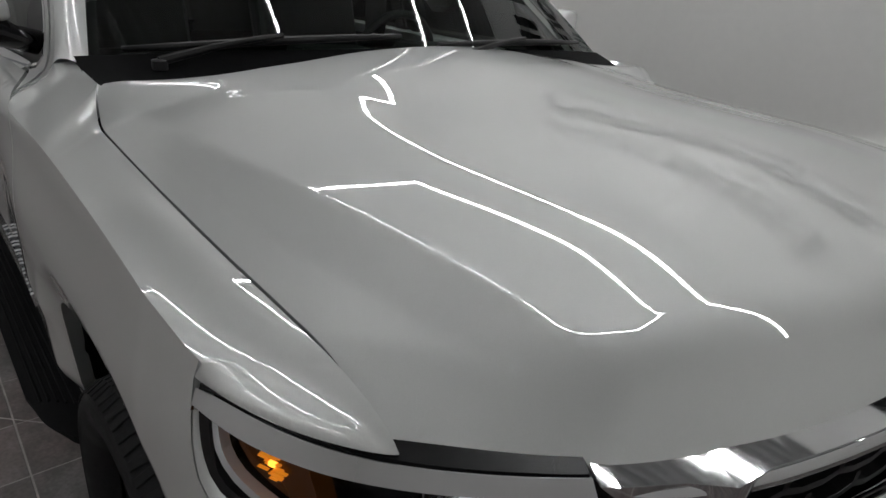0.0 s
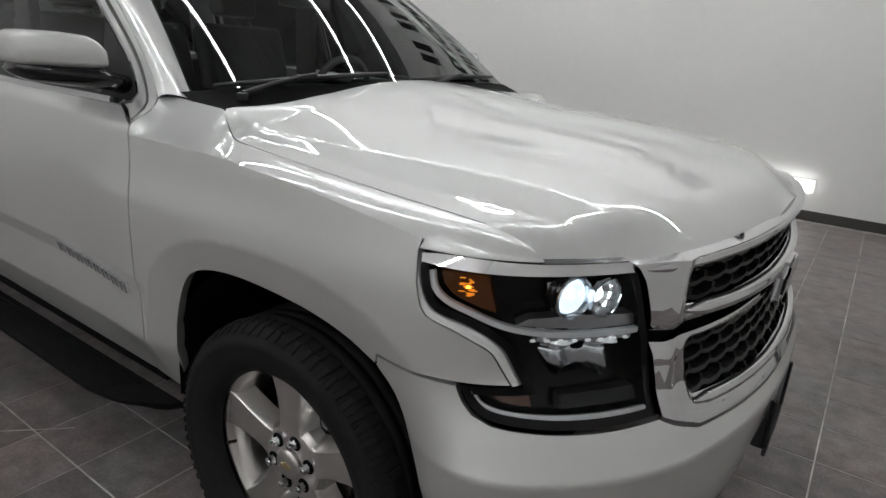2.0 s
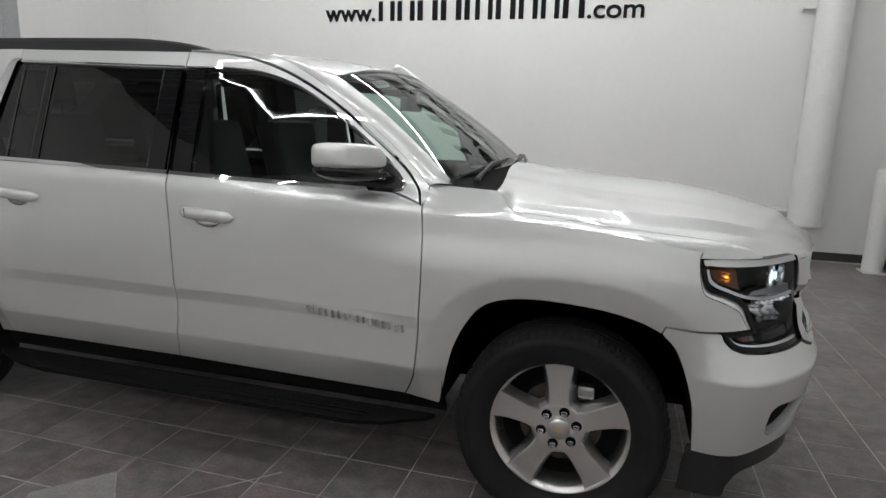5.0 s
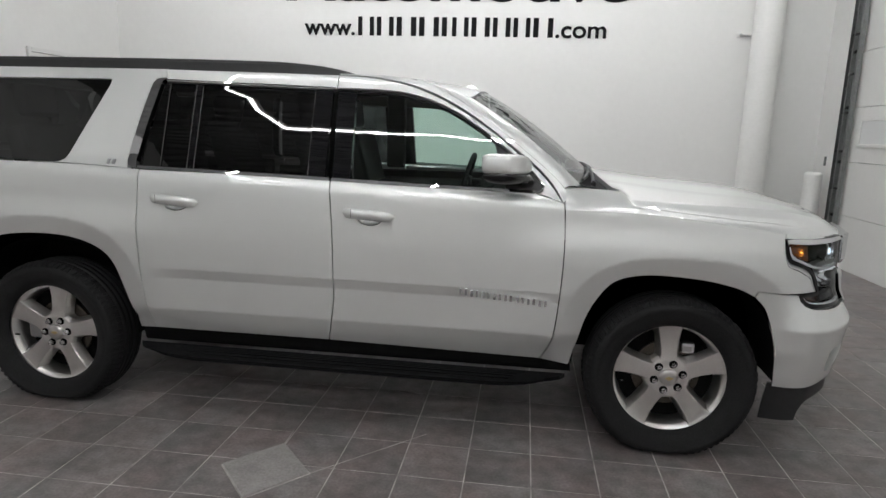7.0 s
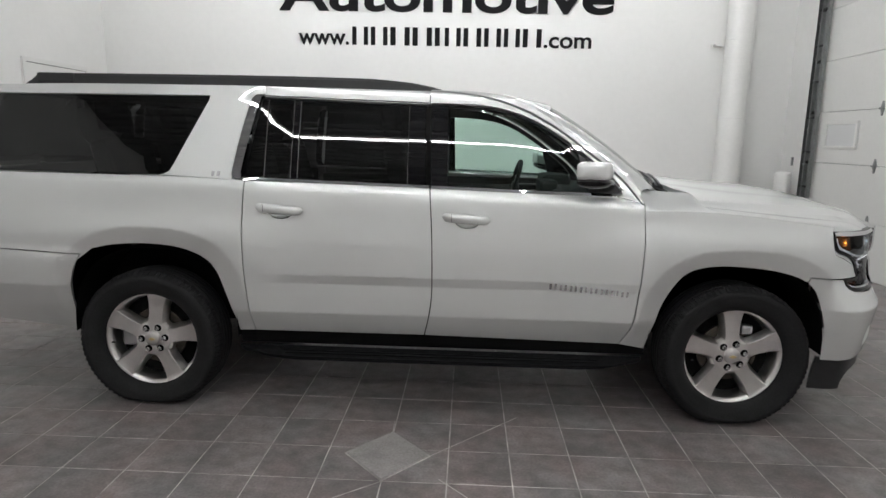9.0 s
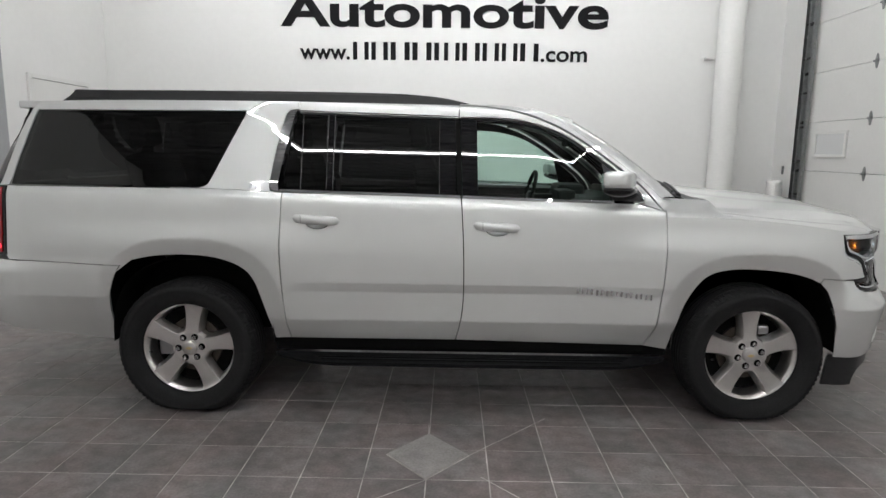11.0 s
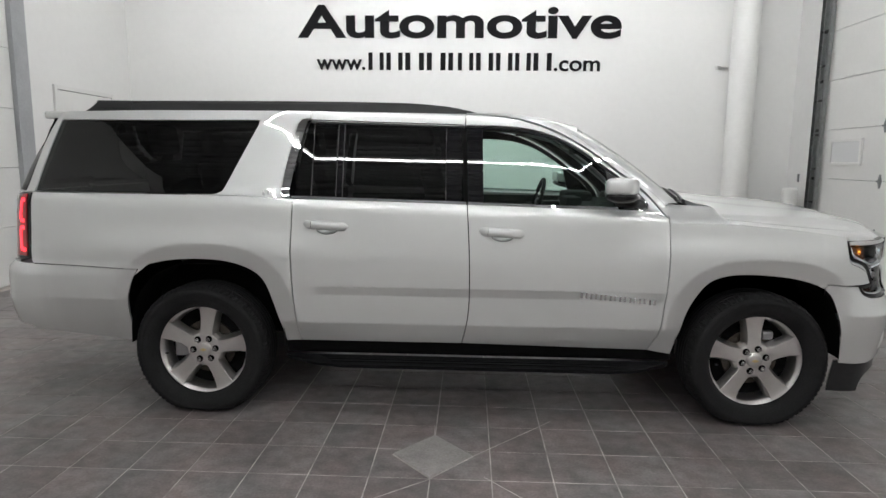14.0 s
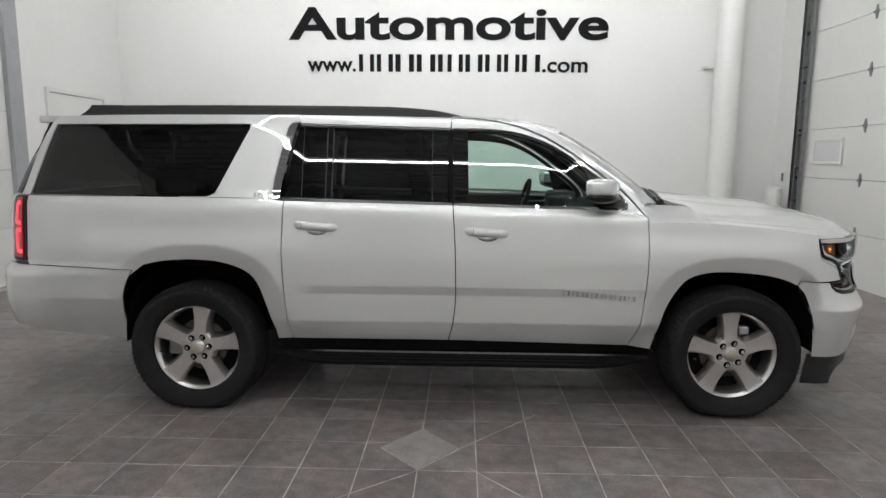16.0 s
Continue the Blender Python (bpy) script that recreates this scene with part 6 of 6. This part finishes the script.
# ---------------------------------------------------------------- running boards, handles, mirrors, rails, wipers
for sgn in (-1, 1):
    bo = outline([(-2.79, 0.935), (-0.50, 0.935)], [(-0.50, 0.935), (-0.53, 0.975), (-0.66, 1.036), (-0.86, 1.060)], [(-0.86, 1.060), (-2.42, 1.060)], [(-2.42, 1.060), (-2.63, 1.036), (-2.76, 0.975), (-2.79, 0.935)], step=0.04)
    bz = lambda x, y: 0.376 - 0.022 * smooth(1.00, 1.065, y)
    board = panel("running_board", bo, lambda x, y, s=sgn: (x, y * s, bz(x, y)), COWL, car, "black plastic running board", flip=sgn < 0, gap=0, step=0.03, depth=0.020)
    for k in range(5):
        y = 0.960 + 0.018 * k
        part("rib", tube([(-2.58 + 0.02 * k, y * sgn, bz(0, y) + 0.001), (-0.70 - 0.02 * k, y * sgn, bz(0, y) + 0.001)], 0.004, 6), COWL, board)
    sill = outline([(-2.80, 0.47), (-0.48, 0.455)], [(-0.48, 0.455), (-0.47, 0.36)], [(-0.47, 0.36), (-2.80, 0.36)], [(-2.80, 0.36), (-2.80, 0.47)], step=0.05)
    panel("sill", sill, mk_side(sgn), COWL, car, "black plastic sill", flip=sgn > 0, gap=0, lift=-0.03, depth=0.02, step=0.06)
    f = mk_side(sgn)
    for door, x0, x1, zc0, zc1 in [(SIDES[sgn][q], *HANDLES[q]) for q in ("rear", "front")]:
        n = 16
        rows = []
        for i in range(n + 1):
            t = i / n
            x = x0 + (x1 - x0) * t
            zc = zc0 + (zc1 - zc0) * t
            hh = 0.0235 * (1 - abs(2 * t - 1) ** 9) ** 0.5 + 0.002
            off = 0.036 * (1 - abs(2 * t - 1) ** 5) + 0.002
            row = []
            for k in range(12):
                a = 2 * math.pi * k / 12
                px, py, pz = f(x, zc)
                row.append((px, py + sgn * (off * 0.62 + 0.40 * off * math.cos(a)), zc + hh * math.sin(a)))
            row.append(row[0])
            rows.append(row)
        hd = strip("door_handle", rows, PAINT, door, "silver pull handle")
        cup = lambda x, z, c=hole_c(x0, x1, zc0, zc1): tuple(Vector(f(x, z)) - Vector((0, sgn, 0)) * 0.030 * max(0.0, 1 - ((x - c[0]) / 0.063) ** 2 - ((z - c[1]) / 0.035) ** 2) ** 0.6)
        panel("handle_cup", hole(x0, x1, zc0, zc1), cup, PAINT, door, flip=sgn > 0, gap=0, depth=0.0, step=0.008)
        xs = x0 + 0.052
        part("key_cap_seam", tube([(xs, f(xs, zc0)[1] + sgn * 0.038, zc0 - 0.021), (xs, f(xs, zc0)[1] + sgn * 0.0385, zc0 + 0.019)], 0.0012, 6), COWL, hd)

    # mirror
    fd = SIDES[sgn]["front"]
    bm = bmesh.new()
    st = [(0.940, 0.045, 0.016, -0.775, 1.392), (0.945, 0.062, 0.026, -0.785, 1.398), (0.960, 0.076, 0.040, -0.806, 1.406), (0.980, 0.082, 0.046, -0.815, 1.411), (1.035, 0.086, 0.049, -0.838, 1.414), (1.090, 0.084, 0.048, -0.862, 1.416), (1.118, 0.078, 0.046, -0.873, 1.416), (1.133, 0.066, 0.040, -0.879, 1.415), (1.139, 0.040, 0.025, -0.881, 1.414)]
    rows = []
    for y, rx, rz, cx, cz in st:
        ring = []
        for k in range(28):
            a = 2 * math.pi * k / 28
            c, s = math.cos(a), math.sin(a)
            ring.append(bm.verts.new((cx + rx * math.copysign(abs(c) ** 0.5, c), y * sgn, cz + rz * math.copysign(abs(s) ** 0.36, s))))
        rows.append(ring)
    for p, q in zip(rows, rows[1:]):
        for k in range(28):
            bm.faces.new((p[k], p[(k + 1) % 28], q[(k + 1) % 28], q[k]))
    bm.faces.new(rows[0])
    bm.faces.new(rows[-1][::-1])
    bmesh.ops.recalc_face_normals(bm, faces=bm.faces[:])
    mir = part("side_mirror", bm, PAINT, fd, "silver-capped side mirror on a black arm", True)
    bm = bmesh.new()
    st = [(0.885, 0.050, 0.030, -0.752, 1.322), (0.93, 0.055, 0.028, -0.765, 1.334), (0.96, 0.078, 0.036, -0.795, 1.346), (1.03, 0.089, 0.034, -0.836, 1.352), (1.10, 0.084, 0.030, -0.864, 1.358), (1.128, 0.066, 0.020, -0.878, 1.364), (1.135, 0.03, 0.010, -0.879, 1.366)]
    rows = []
    for y, rx, rz, cx, cz in st:
        rows.append([bm.verts.new((cx + rx * math.cos(2 * math.pi * k / 24), y * sgn, cz + rz * math.sin(2 * math.pi * k / 24))) for k in range(24)])
    for p, q in zip(rows, rows[1:]):
        for k in range(24):
            bm.faces.new((p[k], p[(k + 1) % 24], q[(k + 1) % 24], q[k]))
    bm.faces.new(rows[0])
    bm.faces.new(rows[-1][::-1])
    bmesh.ops.recalc_face_normals(bm, faces=bm.faces[:])
    arm = part("mirror_arm", bm, GLOSSBLACK, fd, "gloss black mirror arm", True)
    part("mirror_glass", box(-0.925, -0.917, min(0.965 * sgn, 1.120 * sgn), max(0.965 * sgn, 1.120 * sgn), 1.360, 1.450, 0.004), REFLECTOR, fd, "mirror glass")

    # roof rail
    rows = []
    for i in range(61):
        t = i / 60
        x = -4.10 + (4.10 - 1.63) * t
        h = 0.062 * min(smooth(0, 0.035, t), 1) * interp(t, [0, 0.80, 0.90, 0.97, 1.0], [1.0, 0.92, 0.72, 0.30, 0.02]) + 0.002
        w = 0.020 + 0.006 * (1 - t)
        y0 = 0.668
        zb = roof_z(x, y0) - 0.004
        rows.append([(x, (y0 + w) * sgn, zb), (x, (y0 + w * 0.9) * sgn, zb + h * 0.75), (x, (y0 + w * 0.5) * sgn, zb + h), (x, (y0 - w * 0.5) * sgn, zb + h), (x, (y0 - w * 0.9) * sgn, zb + h * 0.75), (x, (y0 - w) * sgn, zb)])
    rail = strip("roof_rail", rows, BLACK, roof, "black roof rail", normal_smooth=False)
    part("rail_foot", box(-4.02, -3.80, min(0.64 * sgn, 0.70 * sgn), max(0.64 * sgn, 0.70 * sgn), 1.84, 1.896, 0.01, 2), BLACK, rail)

    # name badge as plain raised bars, and the trim badge
    fdr = SIDES[sgn]["front"]
    for k in range(8):
        x = -1.043 + k * 0.0555
        z = 0.806 - 0.0048 * k
        for dx in (0.0, 0.026):
            b = [(x + dx, z - 0.036), (x + dx + 0.013, z - 0.036), (x + dx + 0.013, z - 0.002), (x + dx, z - 0.002)]
            panel("badge", b, f, REFLECTOR, fdr, "raised chrome badge bar", flip=sgn > 0, gap=0, lift=0.012, depth=0.012, step=0.03)
    for dx in (0.0, 0.030):
        panel("badge", [(-2.903 + dx, 1.338), (-2.888 + dx, 1.338), (-2.888 + dx, 1.362), (-2.903 + dx, 1.362)], f, SATIN, SIDES[sgn]["quarter"], "small chrome badge bar", flip=sgn > 0, gap=0, lift=0.005, depth=0.005, step=0.03)

# cowl and wipers
rows = []
for i in range(33):
    v = -1 + 2 * i / 32
    a = Vector(screen(v * 1.03, 0.03)) + Vector((0, 0, 0.003))
    y = 0.882 * v
    hx = -(0.30 + 0.065 * (1 - v * v))
    b = Vector((hx + 0.03, y * 1.0, hood_z(hx, y) - 0.03))
    mid = a.lerp(b, 0.5) + Vector((0, 0, -0.012))
    rows.append([tuple(a), tuple(mid), tuple(b), (b.x + 0.05, b.y, b.z - 0.06)])
cowl = strip("cowl", rows, COWL, car, "black plastic cowl below the windshield")


def wiper(v0, v1, vp):
    e = part("wiper", cyl(0.016, 0.022, Matrix.Translation(Vector(screen(vp, 0.0)) + Vector((0.03, 0, -0.010))), 16, bevel=0.004), BLACK, car, "black windshield wiper")
    n = Vector((0.5, 0, 0.86))
    pts = [Vector(screen(v0 + (v1 - v0) * k / 12, 0.035 + 0.035 * k / 12)) + n * 0.014 for k in range(13)]
    part("blade", tube(pts, [0.006 + 0.004 * math.sin(math.pi * k / 12) for k in range(13)], 8), BLACK, e)
    base = Vector(screen(vp, 0.0)) + Vector((0.03, 0, 0.008))
    mid = pts[6] + n * 0.014
    part("arm", tube([base, base.lerp(mid, 0.4) + n * 0.007, base.lerp(mid, 0.75) + n * 0.006, mid], [0.010, 0.008, 0.007, 0.006], 8), BLACK, e)
    return e


wiper(-0.93, -0.15, -0.86)
wiper(-0.02, 0.86, 0.05)
rows = []
fy = 0.33
for x, h, w in ((-1.20, 0.004, 0.012), (-1.165, 0.050, 0.022), (-1.14, 0.056, 0.026), (-1.09, 0.040, 0.030), (-1.04, 0.018, 0.026), (-1.015, 0.004, 0.01)):
    z = roof_z(x, fy)
    rows.append([(x, fy + w, z), (x, fy + w * 0.5, z + h * 0.7), (x, fy, z + h), (x, fy - w * 0.5, z + h * 0.7), (x, fy - w, z)])
strip("antenna_fin", rows, PAINT, roof)
# stock slip behind the windshield, its figures as plain bars
slip = panel("paper_slip", [(-0.735, 0.845), (-0.565, 0.845), (-0.545, 0.915), (-0.715, 0.917)], screen, PAPER, windscreen, "pale paper slip", gap=0, lift=-0.008, depth=0.002, step=0.2)
for k in range(4):
    v = -0.705 + 0.034 * k
    panel("bar", [(v, 0.860), (v + 0.014, 0.860), (v + 0.022, 0.902), (v + 0.008, 0.902)], screen, BLACK, slip, "", gap=0, lift=-0.0055, depth=0.001, step=0.2)

# ---------------------------------------------------------------- cabin
cab = part("cabin_floor", merge(box(-2.70, -0.62, -0.86, 0.86, 0.62, 0.66), box(-4.20, -2.70, -0.58, 0.58, 0.97, 1.0)), CABIN, car, "dark cabin trim")
dash = part("dashboard", merge(box(-0.95, -0.52, -0.84, 0.84, 1.02, 1.25, 0.05, 3), box(-1.02, -0.90, -0.14, 0.14, 0.80, 1.30, 0.02, 2), box(-0.96, -0.75, 0.25, 0.62, 1.2, 1.32, 0.04, 3)), CABIN, car, "dark dashboard")
wheel_pts = [(-1.16 + 0.05 * math.sin(a), 0.42 + 0.19 * math.cos(a), 1.22 + 0.185 * math.sin(a)) for a in [2 * math.pi * k / 40 for k in range(41)]]
sw = part("steering_wheel", tube(wheel_pts, 0.016, 10), SEAT, car, "black steering wheel", True)
part("steering_hub", merge(box(-1.17, -1.12, 0.34, 0.50, 1.15, 1.26, 0.03, 2), box(-1.16, -1.14, 0.25, 0.59, 1.20, 1.23, 0.005), box(-1.14, -0.95, 0.38, 0.46, 1.16, 1.24, 0.01)), SEAT, sw)


def car_seat(x, y, w, zs=0.0):
    s = part("seat", merge(box(x - 0.02, x + 0.50, y - w / 2, y + w / 2, 0.86, 1.0, 0.05, 3)), SEAT, car, "black leather seat")
    b = box(-0.07, 0.07, -w / 2, w / 2, 0, 0.62, 0.05, 3)
    b.transform(Matrix.Translation((x - 0.02, y, 0.92)) @ pose(0, 0, 0, 0, -14, 0))
    part("backrest", b, SEAT, s)
    h = box(-0.05, 0.05, -0.13, 0.13, 0, 0.19, 0.04, 3)
    h.transform(Matrix.Translation((x - 0.19, y, 1.57)) @ pose(0, 0, 0, 0, -8, 0))
    part("headrest", h, SEAT, s)
    return s


for x, ys in ((-1.78, (-0.42, 0.42)), (-2.72, (-0.42, 0.42)), (-3.55, (-0.40, 0.40))):
    for y in ys:
        car_seat(x, y, 0.52)
part("headliner", box(-4.15, -1.40, -0.70, 0.70, 1.80, 1.812), HEADLINER, car, "pale headliner")
for sgn in (-1, 1):
    part("door_card", box(-2.72, -0.70, min(0.86 * sgn, 0.90 * sgn), max(0.86 * sgn, 0.90 * sgn), 0.7, 1.255, 0.01), CABIN, SIDES[sgn]["front"], "dark door lining")
    part("side_lining", box(-4.20, -2.76, min(0.84 * sgn, 0.88 * sgn), max(0.84 * sgn, 0.88 * sgn), 1.0, 1.30, 0.01), CABIN, SIDES[sgn]["quarter"], "dark side lining")
    part("belt_pillar", box(-1.80, -1.66, min(0.70 * sgn, 0.74 * sgn), max(0.70 * sgn, 0.74 * sgn), 1.28, 1.80, 0.01), CABIN, SIDES[sgn]["rear"], "dark pillar lining")
mr = part("rear_view_mirror", merge(box(-0.97, -0.93, -0.13, 0.13, 1.60, 1.67, 0.015, 2), box(-0.95, -0.91, -0.03, 0.03, 1.66, 1.715)), CABIN, car, "black rear-view mirror")
part("sun_visor", merge(box(-1.33, -1.20, 0.2, 0.62, 1.745, 1.765, 0.008), box(-1.33, -1.20, -0.62, -0.2, 1.745, 1.765, 0.008)), HEADLINER, car, "pale sun visors")
